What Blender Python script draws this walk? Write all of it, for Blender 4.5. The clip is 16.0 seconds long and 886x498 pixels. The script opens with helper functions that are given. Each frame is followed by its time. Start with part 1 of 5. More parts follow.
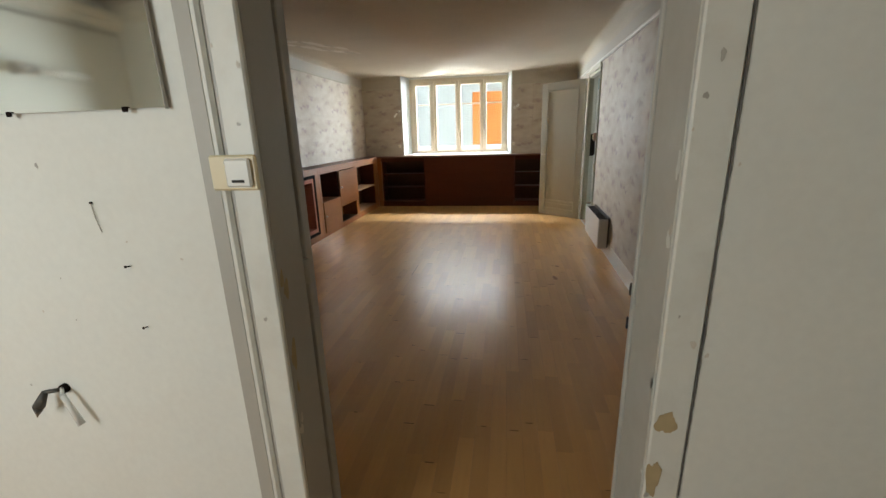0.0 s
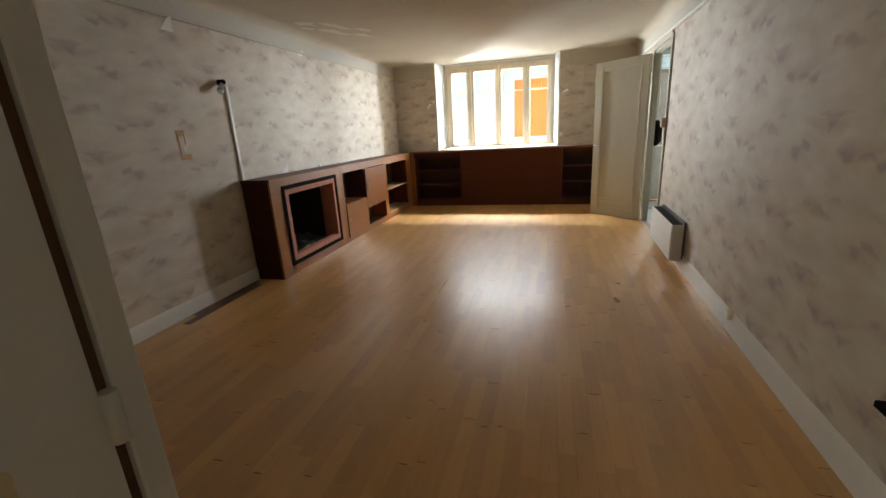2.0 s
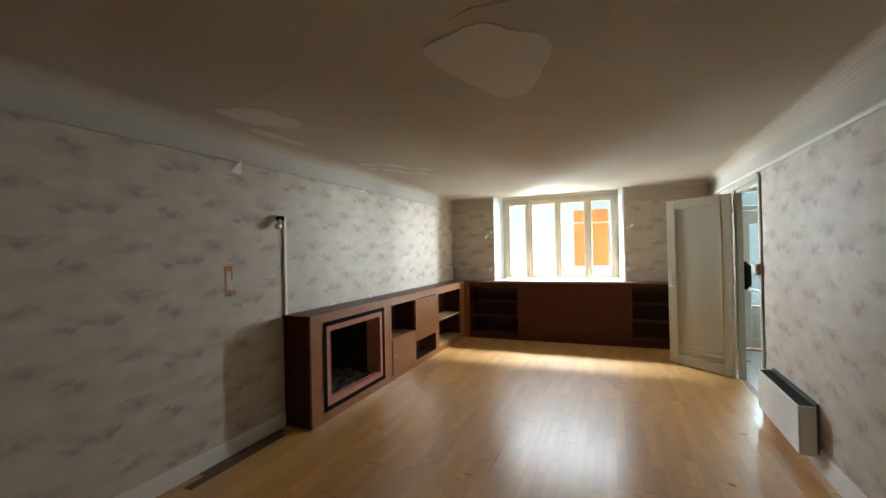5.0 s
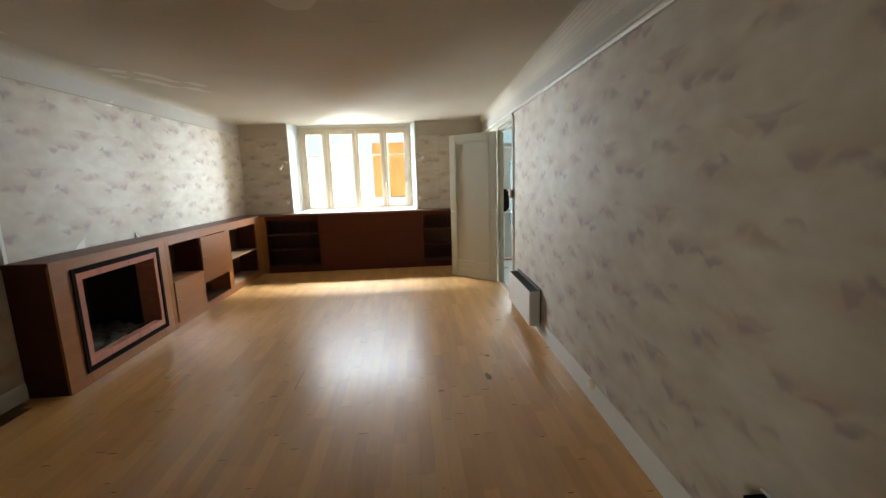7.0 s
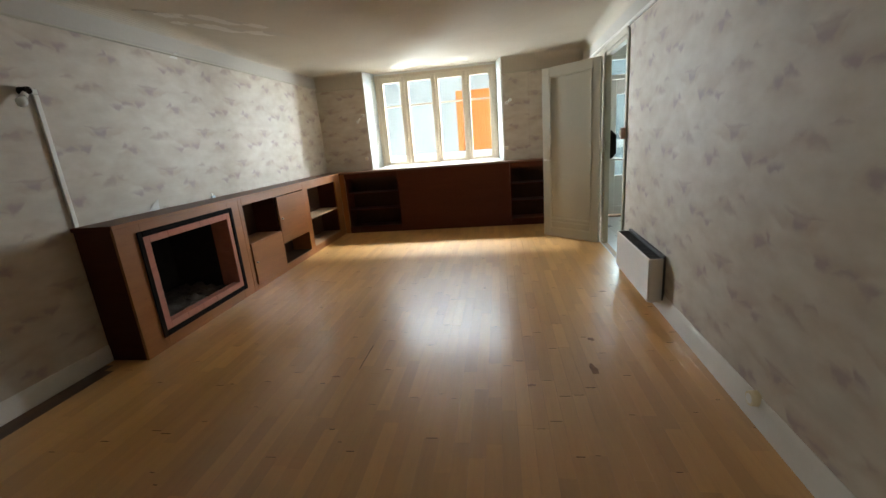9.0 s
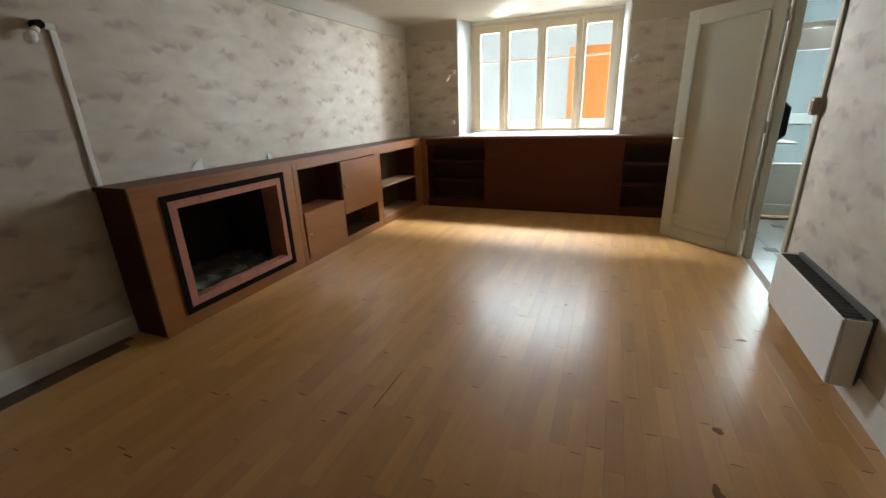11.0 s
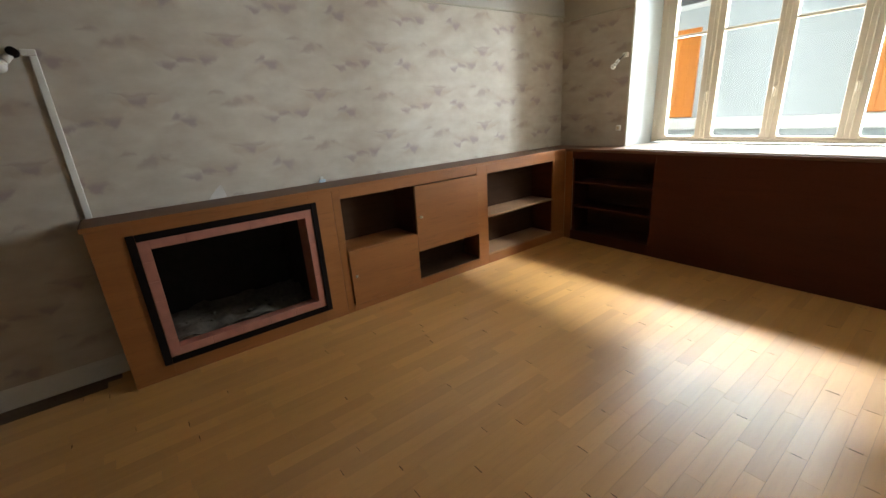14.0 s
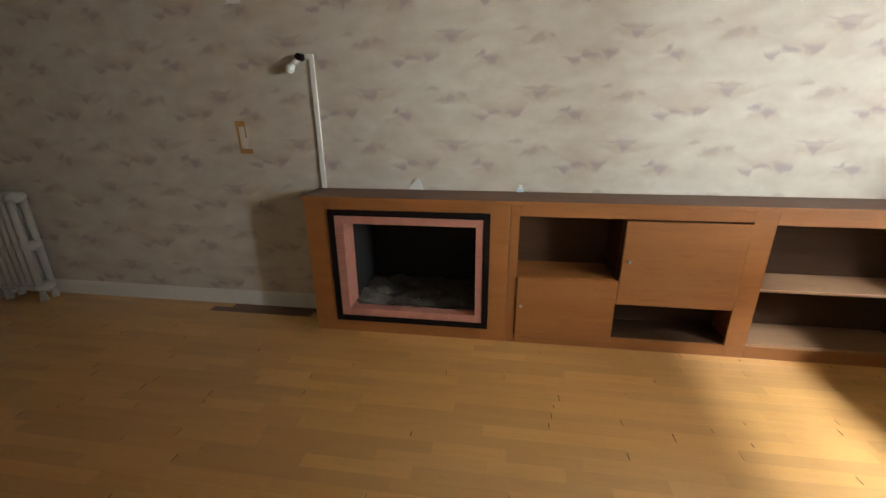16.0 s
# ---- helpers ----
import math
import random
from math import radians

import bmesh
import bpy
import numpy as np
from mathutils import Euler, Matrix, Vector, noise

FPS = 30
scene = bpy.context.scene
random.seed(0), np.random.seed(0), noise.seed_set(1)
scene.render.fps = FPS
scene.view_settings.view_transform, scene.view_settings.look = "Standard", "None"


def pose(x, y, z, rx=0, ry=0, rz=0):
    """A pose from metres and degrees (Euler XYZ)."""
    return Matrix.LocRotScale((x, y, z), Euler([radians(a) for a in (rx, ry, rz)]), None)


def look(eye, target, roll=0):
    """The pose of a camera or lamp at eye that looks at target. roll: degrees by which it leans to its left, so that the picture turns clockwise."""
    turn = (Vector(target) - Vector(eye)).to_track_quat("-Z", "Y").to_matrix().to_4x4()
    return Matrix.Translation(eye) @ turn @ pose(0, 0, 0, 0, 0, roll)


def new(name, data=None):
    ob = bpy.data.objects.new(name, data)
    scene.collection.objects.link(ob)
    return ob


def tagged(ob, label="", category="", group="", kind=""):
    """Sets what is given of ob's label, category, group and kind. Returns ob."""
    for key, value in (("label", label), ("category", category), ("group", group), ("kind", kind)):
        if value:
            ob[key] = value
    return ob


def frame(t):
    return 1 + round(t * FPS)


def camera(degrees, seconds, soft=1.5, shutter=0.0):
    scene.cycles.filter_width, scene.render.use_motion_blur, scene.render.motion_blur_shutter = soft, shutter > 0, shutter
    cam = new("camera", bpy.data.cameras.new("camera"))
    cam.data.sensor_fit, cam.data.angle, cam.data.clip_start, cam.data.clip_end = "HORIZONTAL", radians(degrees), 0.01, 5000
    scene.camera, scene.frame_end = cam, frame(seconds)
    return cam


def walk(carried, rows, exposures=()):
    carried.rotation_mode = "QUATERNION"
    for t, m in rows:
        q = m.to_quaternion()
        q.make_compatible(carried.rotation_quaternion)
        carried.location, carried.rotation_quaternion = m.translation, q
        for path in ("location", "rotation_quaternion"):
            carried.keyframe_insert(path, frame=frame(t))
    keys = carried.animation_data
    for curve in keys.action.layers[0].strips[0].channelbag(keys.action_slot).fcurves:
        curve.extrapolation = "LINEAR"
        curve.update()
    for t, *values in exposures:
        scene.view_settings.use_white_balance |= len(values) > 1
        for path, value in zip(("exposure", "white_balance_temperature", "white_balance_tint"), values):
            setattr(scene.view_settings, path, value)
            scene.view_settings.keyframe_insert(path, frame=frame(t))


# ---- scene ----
cam = camera(94.5, 16.0)
PATH = [
    (0, (0.016, -0.029, 1.343), (-0.288, 1.873, 0.805), -1.7),
    (0.5, (-0.031, 0.16, 1.326), (-0.373, 2.057, 0.792), -2.3),
    (1, (-0.011, 0.399, 1.315), (-0.443, 2.274, 0.768), -2.5),
    (1.5, (0.012, 0.543, 1.297), (-0.491, 2.394, 0.728), -2.9),
    (2, (-0.02, 0.669, 1.302), (-0.523, 2.524, 0.748), -3.2),
    (2.5, (-0.103, 0.815, 1.314), (-0.627, 2.674, 0.794), -3.8),
    (3, (-0.141, 0.889, 1.312), (-0.9, 2.676, 0.832), -4.4),
    (3.2, (-0.125, 0.922, 1.31), (-1.037, 2.648, 0.876), -4.8),
    (5.3, (-0.13, 1.105, 1.505), (-0.791, 2.993, 1.532), -1.0),
    (5.5, (-0.126, 1.106, 1.508), (-0.627, 3.042, 1.504), -0.8),
    (6, (-0.074, 1.065, 1.496), (-0.215, 3.058, 1.402), -1.1),
    (6.5, (-0.042, 1.011, 1.467), (0.049, 2.998, 1.258), -1.4),
    (7, (-0.039, 0.977, 1.43), (0.111, 2.944, 1.101), -1.7),
    (7.5, (-0.025, 1.076, 1.374), (0.022, 3.033, 0.964), -2.4),
    (8, (-0.02, 1.288, 1.344), (-0.136, 3.236, 0.906), -3.1),
    (8.2, (0.014, 1.363, 1.337), (-0.171, 3.304, 0.892), -4.0),
    (10.3, (-0.054, 2.092, 1.316), (-0.517, 3.936, 0.698), -2.8),
    (10.5, (-0.026, 2.206, 1.315), (-0.563, 4.029, 0.693), -2.5),
    (11, (0.021, 2.424, 1.317), (-0.701, 4.174, 0.674), -2.1),
    (11.5, (0.036, 2.701, 1.302), (-0.765, 4.414, 0.649), -2.7),
    (12, (0.06, 2.968, 1.323), (-0.793, 4.647, 0.651), -4.2),
    (12.5, (0.152, 3.23, 1.318), (-0.905, 4.803, 0.681), -4.8),
    (13, (0.27, 3.494, 1.372), (-1.019, 4.896, 0.76), -4.5),
    (13.5, (0.264, 3.779, 1.355), (-1.129, 5.077, 0.744), -4.2),
    (14, (0.2, 4.127, 1.397), (-1.323, 5.259, 0.765), -3.8),
    (14.5, (0.166, 4.376, 1.407), (-1.563, 5.175, 0.796), -3.8),
    (15, (0.224, 4.701, 1.449), (-1.593, 5.252, 0.824), -2.0),
    (15.5, (0.142, 4.929, 1.443), (-1.742, 5.172, 0.817), -1.0),
    (16, (-0.053, 5.151, 1.495), (-1.921, 4.872, 0.838), -0.5),
]
EXPOSURES = [(0, 0.56, 6380, 10), (1, 0.58, 6500, 10), (2, 0.85, 6600, 11), (3, 0.78, 6400, 9), (5.5, 0.88, 6150, 8), (6.5, 0.96, 6150, 8), (8, 0.78, 6150, 8), (10.5, 0.57, 6250, 9), (12, 0.5, 6350, 10), (13, 0.45, 6300, 9), (14.5, 0.4, 6400, 10), (15, 0.4, 6450, 10), (15.5, 0.48, 6400, 10), (16, 0.8, 6500, 11)]
walk(cam, [(t, look(eye, target, roll)) for t, eye, target, roll in PATH], EXPOSURES)

# ---- sky, sun and lamps ----
world = bpy.data.worlds.new("sky")
scene.world = world
world.use_nodes = True
_nt = world.node_tree
_sky = _nt.nodes.new("ShaderNodeTexSky")
_sky.sky_type, _sky.sun_disc = "NISHITA", False
_sky.sun_elevation, _sky.sun_rotation = radians(50), radians(160)
_nt.nodes["Background"].inputs["Strength"].default_value = 0.06
_nt.links.new(_sky.outputs["Color"], _nt.nodes["Background"].inputs["Color"])


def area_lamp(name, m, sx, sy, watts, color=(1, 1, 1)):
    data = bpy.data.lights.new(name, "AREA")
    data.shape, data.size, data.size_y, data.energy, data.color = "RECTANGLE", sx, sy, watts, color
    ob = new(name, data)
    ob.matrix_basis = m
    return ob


sun = new("sun", bpy.data.lights.new("sun", "SUN"))
sun.data.energy, sun.data.angle, sun.data.color = 0.68, radians(20), (1.0, 0.96, 0.9)
sun.matrix_basis = look((0, 0, 20), (2.2, 7.0, 10.0))
# daylight through the window: a lamp for the strip of sky over the street
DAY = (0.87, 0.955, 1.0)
area_lamp("window_skylight", look((-0.95, 30.0, 25.9), (-0.95, 8.0, 1.2)), 60.0, 3.6, 98000, DAY)
# added fill lamps in the street, out of view, for floor and side walls
area_lamp("low_street_fill", look((-0.95, 11.50, 3.85), (-0.95, 6.6, 3.85)), 5.0, 1.15, 250, DAY)
area_lamp("street_fill_east", look((0.95, 10.70, 1.85), (-1.5, 7.0, 1.45)), 0.9, 2.2, 330, DAY)
area_lamp("street_fill_west", look((-2.62, 9.60, 1.60), (0.9, 3.6, 1.45)), 0.6, 1.6, 340, DAY)
# lamp at an unseen window behind the walker, added to light the hall
area_lamp("hall_fill_light", look((-2.0, -1.55, 1.55), (-1.6, 0.84, 1.1)), 0.9, 1.1, 22, (0.95, 1.0, 0.965))
area_lamp("kitchen_window_light", look((2.15, 8.35, 1.5), (1.9, 6.5, 0.8)), 0.6, 1.6, 24, (0.93, 0.97, 1.0))

# ---- materials ----


def nodes_of(name, rough=0.6, metal=0.0):
    m = bpy.data.materials.new(name)
    m.use_nodes = True
    nt = m.node_tree
    b = nt.nodes["Principled BSDF"]
    b.inputs["Roughness"].default_value, b.inputs["Metallic"].default_value = rough, metal
    return m, nt, b


def link(nt, a, b):
    nt.links.new(a, b)


def coords(nt, scale=(1, 1, 1), rot=(0, 0, 0)):
    tc, mp = nt.nodes.new("ShaderNodeTexCoord"), nt.nodes.new("ShaderNodeMapping")
    mp.inputs["Scale"].default_value, mp.inputs["Rotation"].default_value = scale, rot
    link(nt, tc.outputs["Object"], mp.inputs["Vector"])
    return mp.outputs["Vector"]


def noise_tex(nt, vec, scale, detail=4, rough=0.55, distort=0.0):
    n = nt.nodes.new("ShaderNodeTexNoise")
    n.inputs["Scale"].default_value, n.inputs["Detail"].default_value = scale, detail
    n.inputs["Roughness"].default_value, n.inputs["Distortion"].default_value = rough, distort
    link(nt, vec, n.inputs["Vector"])
    return n.outputs["Fac"]


def ramp(nt, fac, lo, hi, c0=(0, 0, 0, 1), c1=(1, 1, 1, 1)):
    r = nt.nodes.new("ShaderNodeValToRGB")
    e = r.color_ramp.elements
    e[0].position, e[1].position, e[0].color, e[1].color = lo, hi, c0, c1
    link(nt, fac, r.inputs["Fac"])
    return r.outputs["Color"]


def mix(nt, fac, a, b, kind="MIX"):
    n = nt.nodes.new("ShaderNodeMix")
    n.data_type, n.blend_type = "RGBA", kind
    for s, v in ((n.inputs[0], fac), (n.inputs[6], a), (n.inputs[7], b)):
        if isinstance(v, (int, float)):
            s.default_value = v
        elif isinstance(v, tuple):
            s.default_value = (*v[:3], 1)
        else:
            link(nt, v, s)
    return n.outputs[2]


def bump(nt, b, height, strength, dist=0.002):
    n = nt.nodes.new("ShaderNodeBump")
    n.inputs["Strength"].default_value, n.inputs["Distance"].default_value = strength, dist
    link(nt, height, n.inputs["Height"])
    link(nt, n.outputs["Normal"], b.inputs["Normal"])


def painted(name, color, rough=0.5, dirt=(0.5, 0.42, 0.3), amount=0.25, grain=60, relief=0.15, big=2.2):
    """Paint or plaster: large blotches of dirt, fine mottling and a faint relief."""
    m, nt, b = nodes_of(name, rough)
    v = coords(nt)
    blotch = ramp(nt, noise_tex(nt, v, big, 6, 0.65, 0.6), 0.45, 0.75)
    fine = noise_tex(nt, v, grain, 3)
    c = mix(nt, 0.5, mix(nt, mixfac(nt, blotch, amount), color, dirt), mix(nt, fine, tuple(x * 0.88 for x in color), tuple(min(1, x * 1.06) for x in color)))
    link(nt, c, b.inputs["Base Color"])
    bump(nt, b, noise_tex(nt, v, grain * 0.5, 5), relief)
    return m


def mixfac(nt, col, k):
    n = nt.nodes.new("ShaderNodeMath")
    n.operation = "MULTIPLY"
    n.inputs[1].default_value = k
    link(nt, col, n.inputs[0])
    return n.outputs[0]


def wood(name, dark, light, rough=0.45, along="Y", scale=1.0, vary=0.25, coat=0.0, relief=0.12, gloss=0.5, pore=0.35, wear=0.05):
    """Planed wood with stretched grain along one axis, pores and a random tone per piece."""
    m, nt, b = nodes_of(name, rough)
    s = {"X": (1.2, 14, 14), "Y": (14, 1.2, 14), "Z": (14, 14, 1.2)}[along]
    v = coords(nt, tuple(k * scale for k in s))
    oi = nt.nodes.new("ShaderNodeObjectInfo")
    add = nt.nodes.new("ShaderNodeVectorMath")
    add.operation = "ADD"
    comb = nt.nodes.new("ShaderNodeCombineXYZ")
    for k in (0, 1, 2):
        mm = nt.nodes.new("ShaderNodeMath")
        mm.operation, mm.inputs[1].default_value = "MULTIPLY", 37.0 + 11 * k
        link(nt, oi.outputs["Random"], mm.inputs[0])
        link(nt, mm.outputs[0], comb.inputs[k])
    link(nt, v, add.inputs[0]), link(nt, comb.outputs[0], add.inputs[1])
    g = noise_tex(nt, add.outputs[0], 1.3, 6, 0.6, 0.8)
    pores = ramp(nt, noise_tex(nt, add.outputs[0], 7.0, 3, 0.6), 0.56, 0.72)
    c = mix(nt, g, dark, light)
    c = mix(nt, mixfac(nt, pores, pore), c, tuple(k * 0.55 for k in dark))
    geo = nt.nodes.new("ShaderNodeNewGeometry")
    tone = nt.nodes.new("ShaderNodeMath")
    tone.operation = "ADD"
    link(nt, oi.outputs["Random"], tone.inputs[0]), link(nt, geo.outputs["Random Per Island"], tone.inputs[1])
    fr = nt.nodes.new("ShaderNodeMath")
    fr.operation = "FRACT"
    link(nt, tone.outputs[0], fr.inputs[0])
    hsv = nt.nodes.new("ShaderNodeHueSaturation")
    mr = nt.nodes.new("ShaderNodeMapRange")
    mr.inputs["To Min"].default_value, mr.inputs["To Max"].default_value = 1 - vary, 1 + vary
    link(nt, fr.outputs[0], mr.inputs["Value"])
    link(nt, mr.outputs["Result"], hsv.inputs["Value"])
    link(nt, c, hsv.inputs["Color"])
    link(nt, hsv.outputs["Color"], b.inputs["Base Color"])
    worn = noise_tex(nt, coords(nt), 3.0, 5, 0.65)
    rr = nt.nodes.new("ShaderNodeMapRange")
    rr.inputs["To Min"].default_value, rr.inputs["To Max"].default_value = rough - wear, rough + wear
    link(nt, worn, rr.inputs["Value"])
    link(nt, rr.outputs["Result"], b.inputs["Roughness"])
    b.inputs["Coat Weight"].default_value, b.inputs["Coat Roughness"].default_value = coat, 0.25
    b.inputs["Specular IOR Level"].default_value = gloss
    bump(nt, b, g, relief, 0.001)
    return m


def wallpaper(name, plane):
    """Cream paper with loose brushed dabs in mauve, buff and grey; plane: the wall's axis along the ground."""
    m, nt, b = nodes_of(name, 0.62)
    tc = nt.nodes.new("ShaderNodeTexCoord")
    sep, comb = nt.nodes.new("ShaderNodeSeparateXYZ"), nt.nodes.new("ShaderNodeCombineXYZ")
    link(nt, tc.outputs["Object"], sep.inputs[0])
    link(nt, sep.outputs[plane], comb.inputs[0]), link(nt, sep.outputs["Z"], comb.inputs[1])
    uv = comb.outputs[0]

    def mapped(scale, offset, rot=0.0):
        mp = nt.nodes.new("ShaderNodeMapping")
        mp.inputs["Scale"].default_value, mp.inputs["Location"].default_value = (*scale, 1), (*offset, 0)
        mp.inputs["Rotation"].default_value = (0, 0, rot)
        link(nt, uv, mp.inputs["Vector"])
        return mp.outputs["Vector"]

    def calc(op, a, c=None, clamp=False):
        n = nt.nodes.new("ShaderNodeMath")
        n.operation, n.use_clamp = op, clamp
        for k, q in enumerate((a, c)):
            if q is None:
                continue
            if isinstance(q, (int, float)):
                n.inputs[k].default_value = q
            else:
                link(nt, q, n.inputs[k])
        return n.outputs[0]

    ragged = nt.nodes.new("ShaderNodeTexNoise")
    ragged.inputs["Scale"].default_value, ragged.inputs["Detail"].default_value = 14.0, 4
    link(nt, uv, ragged.inputs["Vector"])
    rg, sep_uv = nt.nodes.new("ShaderNodeSeparateXYZ"), nt.nodes.new("ShaderNodeSeparateXYZ")
    link(nt, ragged.outputs["Color"], rg.inputs[0]), link(nt, uv, sep_uv.inputs[0])
    u0 = calc("ADD", sep_uv.outputs[0], calc("MULTIPLY", calc("SUBTRACT", rg.outputs[0], 0.5), 0.11))
    v0 = calc("ADD", sep_uv.outputs[1], calc("MULTIPLY", calc("SUBTRACT", rg.outputs[1], 0.5), 0.05))
    PW, PH = 0.53, 0.64                 # the printed repeat, with a half drop from roll to roll

    def dab(at, width, tall, flip=1, slant=0.35, soft=0.016):
        """One brush wedge of the repeat: broad at one side, tapering to the other."""
        u = calc("DIVIDE", calc("ADD", u0, 20.5 * PW - 0.348 - at[0]), PW)
        col = calc("FLOOR", u)
        v = calc("DIVIDE", calc("ADD", calc("ADD", v0, 20.5 * PH - 0.488 - at[1]), calc("MULTIPLY", col, PH / 2)), PH)
        fu = calc("MULTIPLY", calc("SUBTRACT", calc("SUBTRACT", u, col), 0.5), PW)
        fv = calc("MULTIPLY", calc("SUBTRACT", calc("SUBTRACT", v, calc("FLOOR", v)), 0.5), PH * flip)
        t = calc("ADD", calc("DIVIDE", fv, tall), 0.5)
        half = calc("MULTIPLY", calc("ADD", calc("MULTIPLY", t, 0.8), 0.2), width / 2)
        side = calc("DIVIDE", calc("SUBTRACT", half, calc("ABSOLUTE", calc("ADD", fu, calc("MULTIPLY", fv, slant)))), soft, True)
        ends = calc("DIVIDE", calc("MULTIPLY", calc("SUBTRACT", 0.5, calc("ABSOLUTE", calc("SUBTRACT", t, 0.5))), tall), soft, True)
        return calc("MULTIPLY", side, ends)

    def together(first, *rest):
        for d in rest:
            first = calc("MAXIMUM", first, d)
        return first

    def blend(fac, k, a, c):
        return mix(nt, calc("MULTIPLY", fac, k), a, c)

    base = mix(nt, ramp(nt, noise_tex(nt, mapped((2.4, 4.0), (0, 0)), 2.2, 3, 0.5), 0.28, 0.72), (0.495, 0.425, 0.338), (0.61, 0.555, 0.465))
    buff = together(dab((0.02, 0.02), 0.46, 0.13, 1, 0.6, 0.055), dab((0.45, -0.01), 0.36, 0.13, -1, 0.5, 0.055), dab((0.24, 0.11), 0.46, 0.10, 1, -0.6, 0.045), dab((0.24, -0.215), 0.36, 0.10, -1, 0.4, 0.045))
    c = blend(buff, 0.6, base, (0.445, 0.350, 0.265))
    c = blend(together(dab((-0.05, -0.12), 0.34, 0.10, -1, 0.4, 0.05), dab((0.22, -0.07), 0.26, 0.08, 1, 0.3, 0.05)), 0.4, c, (0.62, 0.575, 0.50))
    faint = together(dab((0.20, -0.22), 0.17, 0.080, -1, 0.9, 0.03), dab((0.29, -0.205), 0.10, 0.045, 1, 0.2, 0.022), dab((0.22, 0.150), 0.30, 0.040, 1, 0.6, 0.02), dab((0.10, -0.16), 0.14, 0.045, -1, 0.4, 0.022))
    c = blend(faint, 0.7, c, (0.40, 0.315, 0.270))
    dark = together(dab((-0.115, -0.022), 0.15, 0.066, 1, 0.35, 0.026), dab((-0.035, 0.012), 0.17, 0.050, -1, -0.8, 0.024), dab((0.085, 0.004), 0.155, 0.078, 1, -0.2, 0.028), dab((0.395, 0.030), 0.115, 0.068, -1, 0.6, 0.026), dab((0.455, -0.012), 0.14, 0.084, 1, 0.1, 0.028), dab((0.225, 0.112), 0.15, 0.076, 1, 0.1, 0.028))
    tone = ramp(nt, noise_tex(nt, mapped((1, 1), (7, 3)), 5.0, 3), 0.3, 0.7, (0.385, 0.285, 0.265, 1), (0.375, 0.305, 0.290, 1))
    c = blend(dark, 0.85, c, tone)
    stain = ramp(nt, noise_tex(nt, mapped((0.9, 1.1), (4, 2)), 1.0, 5, 0.6), 0.56, 0.8)
    c = mix(nt, mixfac(nt, stain, 0.3), c, (0.42, 0.33, 0.24))
    link(nt, c, b.inputs["Base Color"])
    bump(nt, b, noise_tex(nt, mapped((1, 1), (0, 0)), 90, 4), 0.25, 0.001)
    return m


def simple(name, color, rough=0.5, metal=0.0, spread=0.12, scale=25):
    m, nt, b = nodes_of(name, rough, metal)
    f = noise_tex(nt, coords(nt), scale, 4)
    link(nt, mix(nt, f, tuple(k * (1 - spread) for k in color), tuple(min(1, k * (1 + spread)) for k in color)), b.inputs["Base Color"])
    bump(nt, b, f, 0.06, 0.001)
    return m


def glass(name, tint=(0.94, 0.96, 0.95), rough=0.03):
    m, nt, b = nodes_of(name, 0.02)
    nt.nodes.remove(b)
    out = nt.nodes["Material Output"]
    tr, gl, mx, fr = (nt.nodes.new("ShaderNode" + k) for k in ("BsdfTransparent", "BsdfGlossy", "MixShader", "Fresnel"))
    gl.inputs["Roughness"].default_value, fr.inputs["IOR"].default_value = rough, 1.45
    tr.inputs["Color"].default_value = (*tint, 1)
    link(nt, fr.outputs[0], mx.inputs[0]), link(nt, tr.outputs[0], mx.inputs[1]), link(nt, gl.outputs[0], mx.inputs[2])
    link(nt, mx.outputs[0], out.inputs["Surface"])
    return m


M_FLOOR = wood("oak_parquet", (0.56, 0.286, 0.086), (0.70, 0.385, 0.124), 0.42, "Y", 1.0, 0.10, 0.85, 0.03, 0.6, 0.12, 0.05)
M_CAB = wood("stained_plywood", (0.24, 0.088, 0.022), (0.37, 0.145, 0.040), 0.42, "Y", 0.7, 0.06)
# one even coat of varnish
_b = M_FLOOR.node_tree.nodes["Principled BSDF"]
_b.inputs["Coat Roughness"].default_value = 0.23
_b.inputs["Coat IOR"].default_value = 1.5
# darker tone for the few strips along the wall beside the fireplace
M_FLOORD = wood("dark_margin_boards", (0.09, 0.045, 0.022), (0.15, 0.08, 0.04), 0.5, "Y", 1.0, 0.12)
# much darker brown than M_CAB: window run, end panel, sides and dividers
M_CABX = wood("dark_brown_wood", (0.060, 0.016, 0.0075), (0.090, 0.026, 0.0115), 0.5, "X", 0.7, 0.06, 0.0, 0.1, 0.16)
M_CABTOP = wood("worn_wood_top", (0.105, 0.043, 0.018), (0.16, 0.07, 0.031), 0.52, "Y", 0.7, 0.05)
# far darker than M_CAB: backs and bottoms inside niches and bays
M_INNER = wood("dark_inner_board", (0.048, 0.024, 0.013), (0.080, 0.042, 0.023), 0.75, "Y", 0.7, 0.05, 0.0, 0.12, 0.12)
M_SHELF = wood("shelf_board", (0.26, 0.14, 0.07), (0.38, 0.22, 0.12), 0.5, "Y", 0.8, 0.05)
M_PAPER_Y = wallpaper("brushed_wallpaper_long", "Y")
M_PAPER_X = wallpaper("brushed_wallpaper_short", "X")
M_CEIL = painted("yellowed_ceiling", (0.52, 0.465, 0.37), 0.8, (0.31, 0.26, 0.185), 0.45, 30, 0.3, 1.1)
M_PATCH = painted("bare_plaster", (0.65, 0.61, 0.54), 0.85, (0.55, 0.48, 0.4), 0.3, 40, 0.3)
M_PATCH2 = painted("thin_ceiling_paint", (0.49, 0.45, 0.38), 0.85, (0.45, 0.40, 0.32), 0.3, 40, 0.3)
